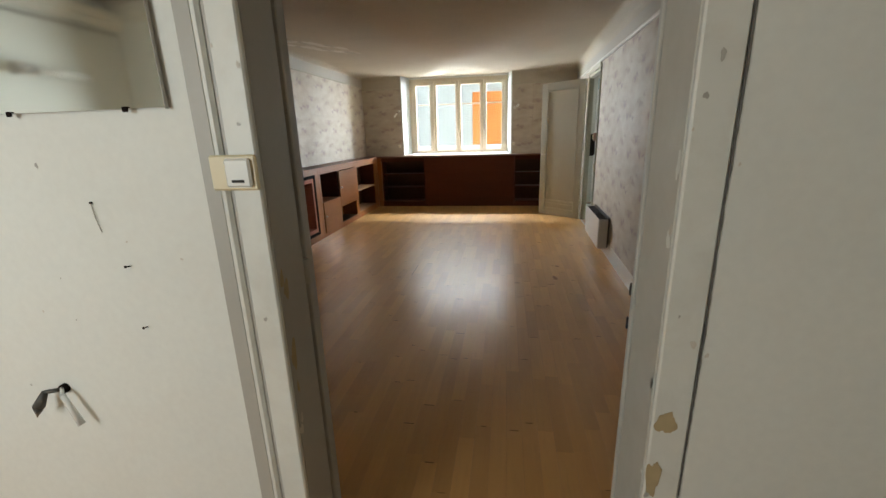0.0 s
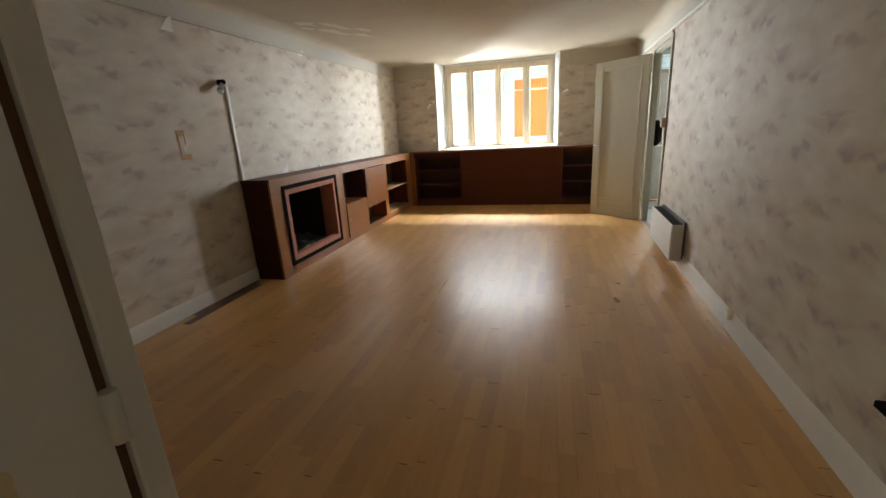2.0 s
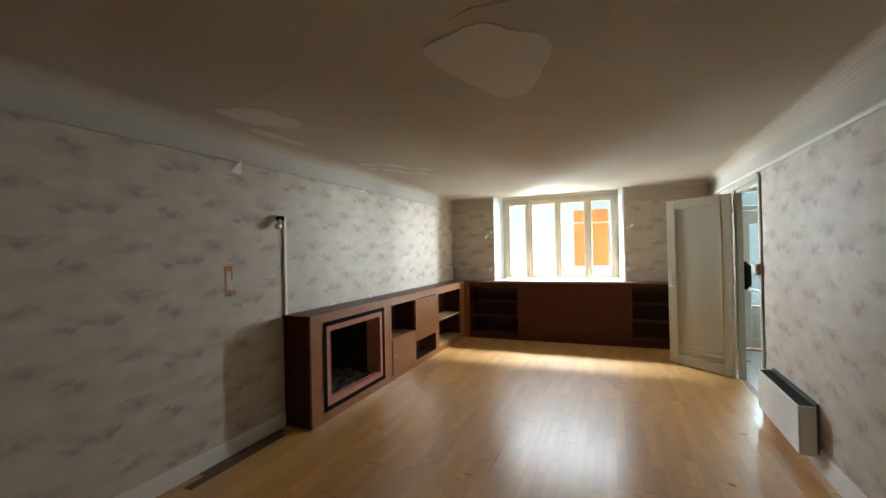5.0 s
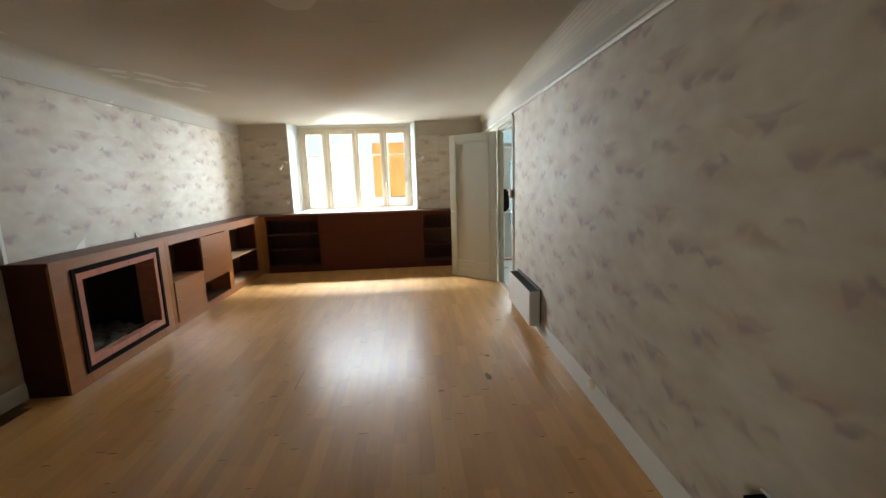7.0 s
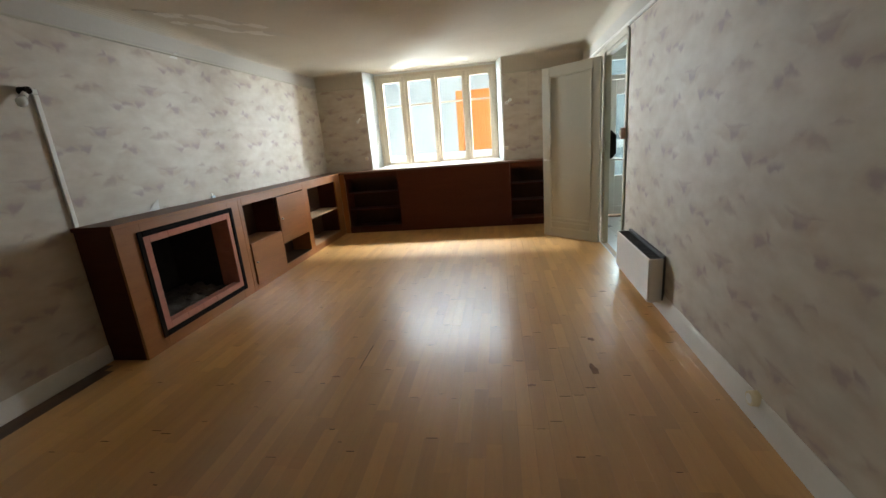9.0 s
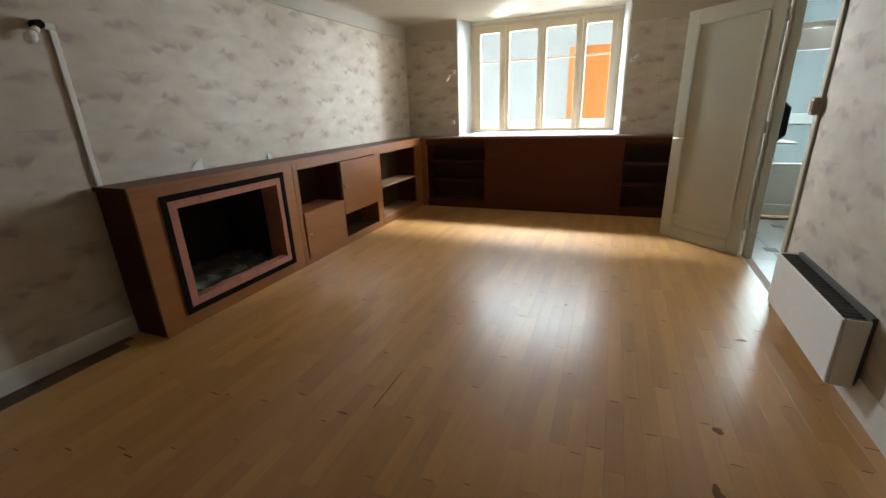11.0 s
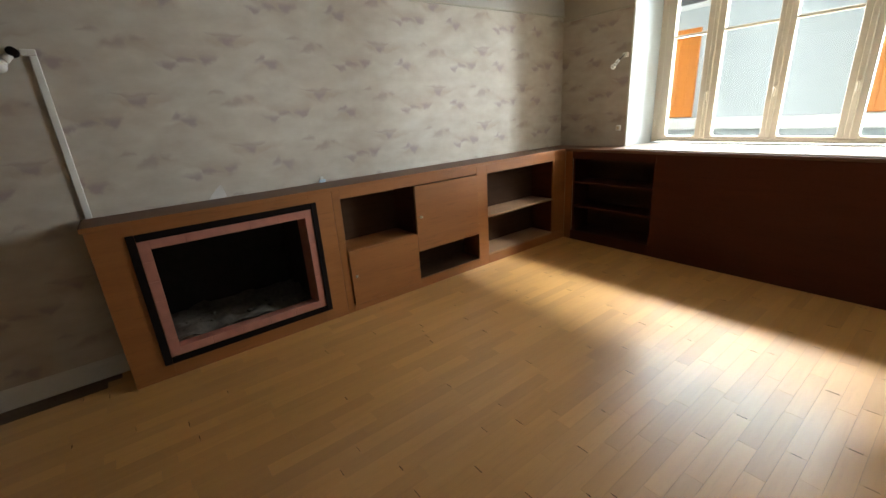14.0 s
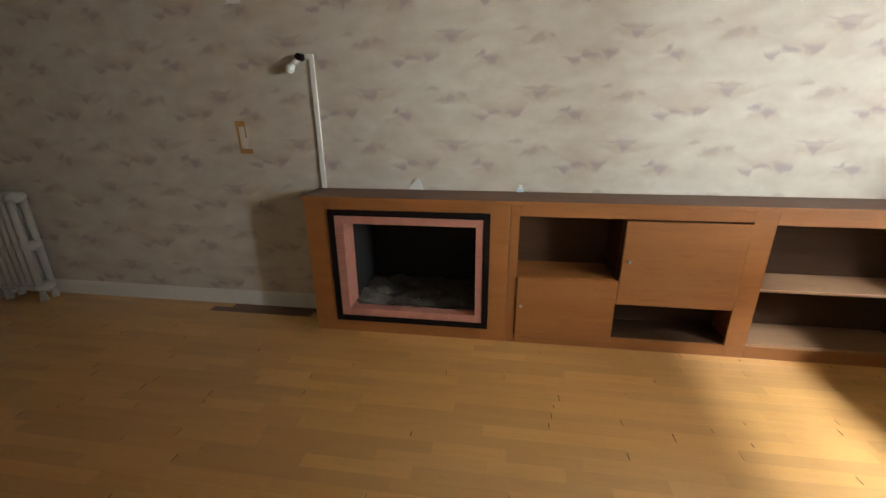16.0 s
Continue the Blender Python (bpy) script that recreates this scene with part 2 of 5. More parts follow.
M_WHITE = painted("old_white_gloss", (0.74, 0.72, 0.66), 0.42, (0.5, 0.43, 0.32), 0.3)
M_CREAM = painted("cream_gloss_paint", (0.48, 0.45, 0.35), 0.4, (0.42, 0.35, 0.25), 0.3)
M_FRAMEP = painted("window_cream_paint", (0.70, 0.62, 0.48), 0.42, (0.5, 0.42, 0.3), 0.3)
M_HALL = painted("hall_white_paint", (0.785, 0.795, 0.755), 0.6, (0.66, 0.62, 0.54), 0.3, 45, 0.2)
M_CASING = painted("thick_brushed_white_paint", (0.74, 0.745, 0.70), 0.42, (0.52, 0.47, 0.38), 0.55, 16, 0.9, 7)
M_JAMB = painted("light_grey_jamb_paint", (0.57, 0.56, 0.515), 0.5, (0.42, 0.38, 0.31), 0.5, 18, 0.7, 6)
M_CRACK = simple("grey_filler_crack", (0.16, 0.15, 0.14), 0.8)
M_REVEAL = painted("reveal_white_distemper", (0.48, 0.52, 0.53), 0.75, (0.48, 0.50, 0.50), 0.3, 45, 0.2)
M_GREYP = painted("grey_paint_and_shade", (0.44, 0.425, 0.385), 0.45, (0.36, 0.32, 0.26), 0.35)
M_BLACK = simple("black_iron", (0.011, 0.007, 0.006), 0.9)
M_BLACK.node_tree.nodes["Principled BSDF"].inputs["Specular IOR Level"].default_value = 0.12
M_PINK = simple("fire_brick_pink", (0.48, 0.20, 0.14), 0.85, 0, 0.25, 14)
M_SOOT = simple("sooty_brick", (0.02, 0.018, 0.016), 0.95, 0, 0.5, 18)
M_ASH = simple("grey_ash", (0.13, 0.115, 0.095), 0.95, 0, 0.7, 30)
M_PLASTIC = simple("white_plastic", (0.78, 0.77, 0.72), 0.35, 0, 0.04)
M_IVORY = simple("ivory_plastic", (0.72, 0.62, 0.40), 0.35, 0, 0.05)
M_HEAT = simple("heater_white_enamel", (0.74, 0.73, 0.70), 0.35, 0, 0.04)
M_GRILLE = simple("heater_dark_grille", (0.10, 0.10, 0.10), 0.5)
M_STEEL = simple("worn_steel", (0.55, 0.53, 0.5), 0.35, 1.0)
M_SUB = simple("brown_subfloor", (0.09, 0.05, 0.025), 0.8)
M_SUB.node_tree.nodes["Principled BSDF"].inputs["Specular IOR Level"].default_value = 0.08
M_JOINT = simple("dirty_joint_brown", (0.17, 0.085, 0.030), 0.5)
M_JOINT.node_tree.nodes["Principled BSDF"].inputs["Specular IOR Level"].default_value = 0.15
M_DARK = simple("dark_gap", (0.025, 0.02, 0.017), 0.8)
M_GLASS = glass("window_glass")
# greenish tint, also set to hold back daylight into the tiled room
M_FROST = glass("dimming_kitchen_glass", (0.76, 0.84, 0.84), 0.25)
M_RENDER = painted("rough_white_render", (0.47, 0.51, 0.53), 0.9, (0.36, 0.40, 0.42), 0.5, 9, 1.0, 3)
M_ORANGE = wood("orange_shutter_wood", (0.56, 0.17, 0.018), (0.70, 0.24, 0.030), 0.5, "Z", 0.8, 0.08)
M_LEDGE = simple("white_stone_ledge", (0.82, 0.82, 0.80), 0.8)
M_TILE = simple("white_floor_tile", (0.72, 0.74, 0.74), 0.25, 0, 0.05)
M_TILE2 = simple("slate_tile", (0.13, 0.14, 0.16), 0.3, 0, 0.15)
M_GROUND = simple("street_asphalt", (0.06, 0.06, 0.06), 0.9)
M_PULP = simple("torn_paper_backing", (0.74, 0.72, 0.67), 0.8, 0, 0.03)
M_BULB = simple("clouded_bulb_glass", (0.75, 0.75, 0.72), 0.15)

# ---- builders ----


def box(bm, x0, x1, y0, y1, z0, z1, bevel=0.0, m=None):
    r = bmesh.ops.create_cube(bm, size=1.0)
    vs = r["verts"]
    bmesh.ops.transform(bm, matrix=Matrix.Translation(((x0 + x1) / 2, (y0 + y1) / 2, (z0 + z1) / 2)) @ Matrix.Diagonal((x1 - x0, y1 - y0, z1 - z0, 1)), verts=vs)
    if bevel:
        es = list({e for v in vs for e in v.link_edges})
        vs = list({v for f in bmesh.ops.bevel(bm, geom=es, offset=bevel, segments=1, affect="EDGES")["faces"] for v in f.verts} | {v for v in vs if v.is_valid})
    if m is not None:
        bmesh.ops.transform(bm, matrix=m, verts=[v for v in vs if v.is_valid])
    return bm


def B(*a, bevel=0.0, m=None):
    return box(bmesh.new(), *a, bevel=bevel, m=m)


def cyl(bm, p, q, r0, r1=None, seg=16):
    p, q = Vector(p), Vector(q)
    r = bmesh.ops.create_cone(bm, cap_ends=True, segments=seg, radius1=r0, radius2=r0 if r1 is None else r1, depth=(q - p).length)
    rot = (q - p).to_track_quat("Z", "Y").to_matrix().to_4x4()
    bmesh.ops.transform(bm, matrix=Matrix.Translation((p + q) / 2) @ rot, verts=r["verts"])
    for f in {f for v in r["verts"] for f in v.link_faces}:
        f.smooth = len(f.verts) == 4
    return bm


def ball(bm, c, r, squash=(1, 1, 1)):
    q = bmesh.ops.create_uvsphere(bm, u_segments=14, v_segments=9, radius=r)
    bmesh.ops.transform(bm, matrix=Matrix.Translation(c) @ Matrix.Diagonal((*squash, 1)), verts=q["verts"])
    for f in {f for v in q["verts"] for f in v.link_faces}:
        f.smooth = True
    return bm


def sweep(bm, profile, p0, p1, out, m=None):
    """A moulding: a profile of (out, up) pairs swept from p0 to p1; out: the way it stands off the wall."""
    p0, p1, out = Vector(p0), Vector(p1), Vector(out)
    rings = [[bm.verts.new(p + out * a + Vector((0, 0, b))) for a, b in profile] for p in (p0, p1)]
    n = len(profile)
    for i in range(n):
        bm.faces.new((rings[0][i], rings[0][(i + 1) % n], rings[1][(i + 1) % n], rings[1][i]))
    bm.faces.new(rings[0]), bm.faces.new(rings[1][::-1])
    bmesh.ops.recalc_face_normals(bm, faces=bm.faces[:])
    if m is not None:
        bmesh.ops.transform(bm, matrix=m, verts=rings[0] + rings[1])
    return bm


def world_of(ob):
    m = ob.matrix_basis
    return world_of(ob.parent) @ ob.matrix_parent_inverse @ m if ob.parent else m


def part(name, bm, material, parent, label=""):
    """Links a bmesh, in world coordinates, as one mesh under a thing or a part."""
    bmesh.ops.transform(bm, matrix=world_of(parent).inverted(), verts=bm.verts[:])
    me = bpy.data.meshes.new(name)
    bm.to_mesh(me)
    bm.free()
    me.materials.append(material)
    ob = new(name, me)
    ob.parent = parent
    return tagged(ob, label)


def thing(name, at, label, category, group="", kind=""):
    ob = new(name)
    ob.empty_display_size = 0.1
    ob.matrix_basis = at if isinstance(at, Matrix) else Matrix.Translation(at)
    return tagged(ob, label, category, group, kind)


def solid(name, bm, material, label, category, kind="structure", group=""):
    me = bpy.data.meshes.new(name)
    bm.to_mesh(me)
    bm.free()
    me.materials.append(material)
    return tagged(new(name, me), label, category, group, kind)


# ---- plan ----
LX, WY, CZ = -2.78, 8.10, 2.43          # left wall, window wall, ceiling
HY, RY, RYR = 0.84, 0.992, 1.045                     # the doorway wall: hall face, room face
FX, FY, TOP = -2.485, 7.80, 0.96        # cabinet fronts and top
RW = pose(1.045, 2.5, 0, 0, 0, -2.0)    # the other long wall runs slightly askew: x into it, y along it
D0, D1, DH = 3.17, 4.04, 2.09           # its door opening

# ---- large structure ----
bm = B(-4.5, 4.5, -2.5, 8.5, -0.25, -0.016)
solid("floor", bm, M_SUB, "dark subfloor under the worn oak strip parquet", "floor")

# left wall, with the hearth's hole through it
bm = bmesh.new()
for a in ((LX - 0.5, LX, RY - 0.19, 4.10, 0, 2.6), (LX - 0.5, LX, 5.02, 8.62, 0, 2.6), (LX - 0.5, LX, 4.10, 5.02, 0.80, 2.6), (LX - 0.5, LX - 0.36, 4.10, 5.02, 0, 0.80), (LX - 0.36, LX, 4.10, 5.02, 0, 0.10)):
    box(bm, *a)
wall_left = solid("wall_left", bm, M_PAPER_Y, "long wall in cream wallpaper with mauve brushed dabs", "wall")

# window wall: two papered piers with splayed reveals, breast below, head above
OX0, OX1, SX0, SX1, SY = -2.005, 0.085, -1.915, 0.01, 8.42


def pier(xa, xb, xs):
    q = bmesh.new()
    pts = [(xa, WY), (xb, WY), (xs, SY), (xs, 8.62), (xa, 8.62)]
    lo, hi = ([q.verts.new((x, y, z)) for x, y in pts] for z in (0, 2.6))
    n = len(pts)
    for i in range(n):
        q.faces.new((lo[i], lo[(i + 1) % n], hi[(i + 1) % n], hi[i]))
    q.faces.new(hi), q.faces.new(lo[::-1])
    bmesh.ops.recalc_face_normals(q, faces=q.faces[:])
    return q


def reveal_white(ob, mat2, test):
    ob.data.materials.append(mat2)
    for f in ob.data.polygons:
        if test(f):
            f.material_index = 1


w = solid("wall_window_1", pier(LX, OX0, SX0), M_PAPER_X, "papered pier beside the window with a white painted reveal", "wall")
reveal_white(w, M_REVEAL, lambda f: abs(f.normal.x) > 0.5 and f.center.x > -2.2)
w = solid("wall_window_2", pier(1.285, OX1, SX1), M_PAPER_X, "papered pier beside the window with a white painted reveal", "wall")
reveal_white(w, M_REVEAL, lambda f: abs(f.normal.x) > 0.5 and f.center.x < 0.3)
solid("wall_window_3", B(OX0 - 0.02, OX1 + 0.02, SY - 0.01, 8.62, 0, 0.975), M_HALL, "plastered wall under the window", "wall")
solid("wall_window_4", B(OX0 - 0.02, OX1 + 0.02, SY - 0.0, 8.62, 2.395, 2.6), M_HALL, "plastered head over the window", "wall")

# the askew long wall with a door opening
bm = bmesh.new()
for a in ((0, 0.045, -1.66, D0, 0, 2.6), (0, 0.045, D1, 6.2, 0, 2.6), (0, 0.045, D0, D1, DH, 2.6)):
    box(bm, *a, m=RW)
w = solid("wall_right", bm, M_PAPER_Y, "long wall in cream wallpaper with mauve brushed dabs", "wall")
reveal_white(w, M_WHITE, lambda f: f.normal.x > 0.9)

# doorway wall between hall and room
DX0, DX1, DTOP = -0.55, 0.370, 2.10
bm = bmesh.new()
for a in ((-4.5, DX0, HY, RY, 0, 2.6), (DX1, 3.2, HY, RYR, 0, 2.6), (DX0, DX1, HY, RY, DTOP, 2.6)):
    box(bm, *a)
w = solid("wall_doorway", bm, M_HALL, "white painted hall wall round the doorway", "wall")
reveal_white(w, M_PAPER_X, lambda f: f.normal.y > 0.9)

solid("ceiling", B(-4.5, 4.5, -2.5, 8.44, CZ, CZ + 0.2), M_CEIL, "yellowed plaster ceiling with peeling patches", "ceiling")

# hall, closed round the walker; its added, unseen window faces the doorway wall
bm = bmesh.new()
for a in ((-4.5, -2.45, -1.85, -1.65, 0, 2.6), (-1.55, 4.5, -1.85, -1.65, 0, 2.6), (-2.45, -1.55, -1.85, -1.65, 0, 1.0), (-2.45, -1.55, -1.85, -1.65, 2.1, 2.6), (-3.4, -3.2, -1.65, HY, 0, 2.6), (1.5, 1.7, -1.65, HY, 0, 2.6)):
    box(bm, *a)
solid("wall_hall", bm, M_HALL, "white painted hall walls", "wall")

# room beyond the second door
bm = bmesh.new()
for a in ((3.1, 3.3, 4.6, 8.5, 0, 2.6), (1.25, 3.3, 4.5, 4.7, 0, 2.6), (1.22, 1.56, 8.2, 8.4, 0, 2.6), (2.42, 3.3, 8.2, 8.4, 0, 2.6), (1.56, 2.42, 8.2, 8.4, 2.30, 2.6)):
    box(bm, *a)
solid("wall_kitchen", bm, M_WHITE, "white painted walls of the tiled room", "wall")

# outside: street, facing house
solid("ground", B(-60, 60, 8.63, 80, -3.2, -3.1), M_GROUND, "narrow asphalt street below the window", "ground")

# ---- mouldings ----
def skirting(d, h):
    return [(0, 0), (d, 0), (d, h - 0.03), (d * 0.7, h - 0.012), (d * 0.4, h), (0, h)]


bm = bmesh.new()
sweep(bm, skirting(0.010, 0.122), (LX, RY, 0), (LX, 3.885, 0), (1, 0, 0))
sweep(bm, skirting(0.010, 0.122), (LX, RY, 0), (DX0 - 0.09, RY, 0), (0, 1, 0))
solid("baseboard", bm, M_WHITE, "white painted wooden baseboard, scuffed", "baseboard")
bm = bmesh.new()
sweep(bm, skirting(0.009, 0.145), (0, -1.45, 0), (0, D0 - 0.05, 0), (-1, 0, 0), RW)
solid("baseboard_1", bm, M_WHITE, "white painted wooden baseboard, scuffed", "baseboard")

# plaster cove: a pale frieze over a thin rail, then the curve painted with the ceiling; it sinks towards the doorway
def cove(bm, p0, p1, out, deep, m=None):
    """A hollow curve from the wall up to the ceiling; each end has its own foot height."""
    p0, p1, out, rings = Vector(p0), Vector(p1), Vector(out), []
    for p in (p0, p1):
        tall = CZ - p.z
        arc = [(deep * (1 - math.cos(radians(a))), tall * math.sin(radians(a))) for a in range(0, 91, 10)] + [(-0.01, tall), (-0.01, 0)]
        rings.append([bm.verts.new(p + out * a + Vector((0, 0, b))) for a, b in arc])
    n = len(rings[0])
    for i in range(n):
        bm.faces.new((rings[0][i], rings[0][(i + 1) % n], rings[1][(i + 1) % n], rings[1][i]))
    bm.faces.new(rings[0]), bm.faces.new(rings[1][::-1])
    bmesh.ops.recalc_face_normals(bm, faces=bm.faces[:])
    if m is not None:
        bmesh.ops.transform(bm, matrix=m, verts=rings[0] + rings[1])
    return bm


M_FRIEZE = painted("pale_frieze_distemper", (0.49, 0.46, 0.40), 0.75, (0.44, 0.39, 0.32), 0.4, 35, 0.3, 1.4)
RAIL = [(0, 0), (0.009, 0), (0.013, 0.006), (0.009, 0.014), (0, 0.014)]
solid("cornice", cove(bmesh.new(), (LX, RY, 2.325), (LX, WY, 2.405), (1, 0, 0), 0.13), M_CEIL, "plaster cove along the ceiling, yellowed", "cornice")
bm = bmesh.new()
sweep(bm, [(0, 0), (0.010, 0), (0.012, 0.03), (0.004, 0.1465), (0, 0.1465)], (LX, RY, 2.19), (LX, WY, 2.245), (1, 0, 0))
solid("frieze", bm, M_FRIEZE, "pale plaster frieze under the cove, stained", "trim")
solid("picture_rail_2", sweep(bmesh.new(), RAIL, (LX + 0.010, RY, 2.186), (LX + 0.010, WY, 2.241), (1, 0, 0)), M_CREAM, "thin cream rail at the foot of the frieze", "trim")

solid("cornice_1", cove(bmesh.new(), (0, -1.45, 2.215), (0, 5.7, 2.34), (-1, 0, 0), 0.10, RW), M_CEIL, "plaster cove along the ceiling, yellowed", "cornice")
bm = sweep(bmesh.new(), [(0, 0), (0.008, 0), (0.010, 0.03), (0.004, 0.115), (0, 0.115)], (0, -1.45, 2.105), (0, 5.7, 2.222), (-1, 0, 0), RW)
solid("frieze_1", bm, M_FRIEZE, "pale plaster frieze under the cove, stained", "trim")
bm = bmesh.new()
sweep(bm, [(0, 0), (0.014, 0), (0.02, 0.012), (0.02, 0.022), (0.012, 0.032), (0, 0.032)], (-0.002, -1.45, 2.080), (-0.002, 5.7, 2.19), (-1, 0, 0), RW)
solid("picture_rail", bm, M_WHITE, "thin white picture rail under the cove", "trim")
bm = bmesh.new()
cove(bm, (LX, WY, 2.35), (OX0, WY, 2.35), (0, -1, 0), 0.05)
cove(bm, (OX1, WY, 2.33), (1.3, WY, 2.33), (0, -1, 0), 0.05)
for x0, x1, h in ((LX, OX0, 2.3495), (OX1, 1.285, 2.3295)):
    box(bm, x0, x1, WY - 0.004, WY, 2.215, h)
solid("cornice_2", bm, M_CEIL, "yellowed plain frieze and small cove above the window piers", "cornice")
bm = bmesh.new()
for x0, x1 in ((LX, OX0), (OX1, 1.25)):
    box(bm, x0, x1, WY - 0.016, WY, 2.195, 2.215, 0.003)
solid("picture_rail_1", bm, M_CREAM, "cream wooden picture rail on the window wall", "trim")
bm = bmesh.new()
for x in (OX0 - 0.012, OX1 - 0.006):
    box(bm, x, x + 0.018, WY - 0.008, WY + 0.006, TOP, 2.40, 0.003)
solid("trim", bm, M_HALL, "white corner bead on the window reveals", "trim")

# ---- doorway into the room: casing and lining ----
dw = thing("door_frame", ((DX0 + DX1) / 2, HY, 0), "chipped white and grey painted door frame, no leaf hung", "door frame", kind="structure")
for s, x, wide, crack, ry, lining_paint in ((1, DX0, 0.050, 0.014, RY, M_GREYP), (-1, DX1, 0.058, 0.004, RYR, M_JAMB)):
    # broad casing board on the hall face, groove, bead and outer band; then the lining of the opening
    lo, hi = sorted((x + s * 0.02, x - s * wide))
    part("casing", B(lo, hi, HY - 0.018, HY, 0, DTOP + 0.08, bevel=0.004), M_CASING, dw)
    lo, hi = sorted((x - s * (wide + 0.0002), x - s * (wide + crack)))
    part("groove", B(lo, hi, HY - 0.006, HY, 0, DTOP + 0.08), M_GREYP if s > 0 else M_CRACK, dw)
    if s > 0:
        lo, hi = sorted((x - s * (wide + crack + 0.0002), x - s * (wide + crack + 0.022)))
        part("bead", B(lo, hi, HY - 0.016, HY, 0, DTOP + 0.11, bevel=0.007), M_CASING, dw)
        # the casing's shaded outer side, its shade given as grey colour
        lo, hi = sorted((x - s * (wide + crack + 0.0222), x - s * (wide + crack + 0.066)))
        part("outer_band", B(lo, hi, HY - 0.008, HY, 0, DTOP + 0.15, bevel=0.003), M_GREYP, dw)
    else:
        part("plaster_margin", B(x + wide + crack + 0.0002, 1.499, HY - 0.0165, HY, 0, CZ - 0.002, bevel=0.002), M_HALL, dw, "smooth white plaster beside the casing")
    lo, hi = sorted((x, x + s * 0.02))
    part("jamb", B(lo, hi, HY + 0.0005, ry - 0.024, 0, DTOP, bevel=0.002), lining_paint, dw, "painted jamb with chips")
    lo, hi = sorted((x, x + s * 0.010))
    part("seam", B(lo, hi, ry - 0.0238, ry - 0.008, 0, DTOP), M_SUB, dw, "dark brown open seam")
    lo, hi = sorted((x, x + s * 0.022))
    part("stop", B(lo, hi, ry - 0.0078, ry + (0.030 if s > 0 else 0.012), 0, DTOP, bevel=0.003), lining_paint, dw)
    lo, hi = sorted((x - s * 0.001, x - s * 0.09))
    part("room_casing", B(lo, hi, ry, ry + (0.026 if s > 0 else 0.012), 0, DTOP + 0.09, bevel=0.004), lining_paint, dw)
part("head_casing", B(DX0 + 0.02, DX1 - 0.02, HY - 0.018, HY, DTOP + 0.0, DTOP + 0.08, bevel=0.004), M_CASING, dw)
part("head_lining", B(DX0 + 0.022, DX1 - 0.022, HY + 0.001, RY + 0.012, DTOP - 0.02, DTOP - 0.001), M_GREYP, dw)
for z in (0.832, 0.930):
    part("strike_plate", B(DX1 - 0.026, DX1 - 0.010, RYR + 0.0125, RYR + 0.018, z - 0.018, z + 0.018, bevel=0.002), M_DARK, dw, "dark rusted plate")
part("hinge_pin", cyl(bmesh.new(), (DX0 + 0.021, RY - 0.016, 0.955), (DX0 + 0.021, RY - 0.016, 1.025), 0.010), M_GREYP, dw, "painted-over hinge knuckle")


def flake(bm, axis, c, ru, rv, seed, out):
    """An irregular chip of missing paint, laid just proud of a flat face. axis: its normal."""
    rnd = random.Random(seed)
    n = 34
    ph = [rnd.uniform(0, 6.28) for _ in range(4)]
    vs = []
    for i in range(n):
        a = 2 * math.pi * i / n
        k = 1 + 0.16 * math.sin(2 * a + ph[0]) + 0.13 * math.sin(3 * a + ph[1]) + 0.09 * math.sin(5 * a + ph[2]) + 0.05 * math.sin(9 * a + ph[3]) + rnd.uniform(-0.05, 0.05)
        u, v = ru * k * math.cos(a), rv * k * math.sin(a)
        p = {"x": (out, u, v), "y": (u, out, v), "z": (u, v, out)}[axis]
        vs.append(bm.verts.new(Vector(c) + Vector(p)))
    f = bm.faces.new(vs)
    r = bmesh.ops.extrude_face_region(bm, geom=[f])
    d = {"x": (out, 0, 0), "y": (0, out, 0), "z": (0, 0, out)}[axis]
    bmesh.ops.translate(bm, verts=[g for g in r["geom"] if isinstance(g, bmesh.types.BMVert)], vec=d)
    bmesh.ops.recalc_face_normals(bm, faces=bm.faces[:])
    return bm


M_CHIP = simple("old_ochre_paint", (0.45, 0.35, 0.2), 0.7, 0, 0.2)
for i, (s, y, z, u, v) in enumerate(((0, HY + 0.025, 0.98, 0.012, 0.022), (0, HY + 0.02, 0.80, 0.009, 0.05))):
    part("paint_chip", flake(bmesh.new(), "x", ((DX1 - 0.0203) if s else (DX0 + 0.0203), y, z), u, v, i, -0.0007 if s else 0.0007), M_CHIP, dw, "chip down to ochre paint")

for x, z, u, v, k in ((0.379, 0.70, 0.020, 0.030, 3), (0.366, 0.545, 0.014, 0.055, 8)):
    part("paint_chip", flake(bmesh.new(), "y", (x, HY - 0.0183, z), u, v, k, -0.0007), M_CHIP, dw, "chip down to ochre paint")
rnd = random.Random(21)
for i in range(20):
    left = i % 2
    x = rnd.uniform(DX0 - 0.045, DX0 + 0.012) if left else rnd.uniform(DX1 - 0.015, DX1 + 0.075)
    k = rnd.uniform(0.002, 0.006)
    part("paint_chip", flake(bmesh.new(), "y", (x, HY - 0.0182, rnd.uniform(0.35, 2.0)), k, k * rnd.uniform(0.6, 2.2), 60 + i, -0.0005), rnd.choice((M_GREYP, M_PATCH, M_PATCH)), dw)
for i in range(14):
    left = i % 2
    k = rnd.uniform(0.004, 0.010)
    x = (DX0 + 0.0203) if left else (DX1 - 0.0203)
    part("paint_chip", flake(bmesh.new(), "x", (x, HY + rnd.uniform(0.004, 0.02), rnd.uniform(0.4, 1.9)), k, k * rnd.uniform(1, 4), 120 + i, 0.0006 if left else -0.0006), rnd.choice((M_CHIP, M_PATCH, M_HALL) if left else (M_PATCH, M_HALL)), dw)
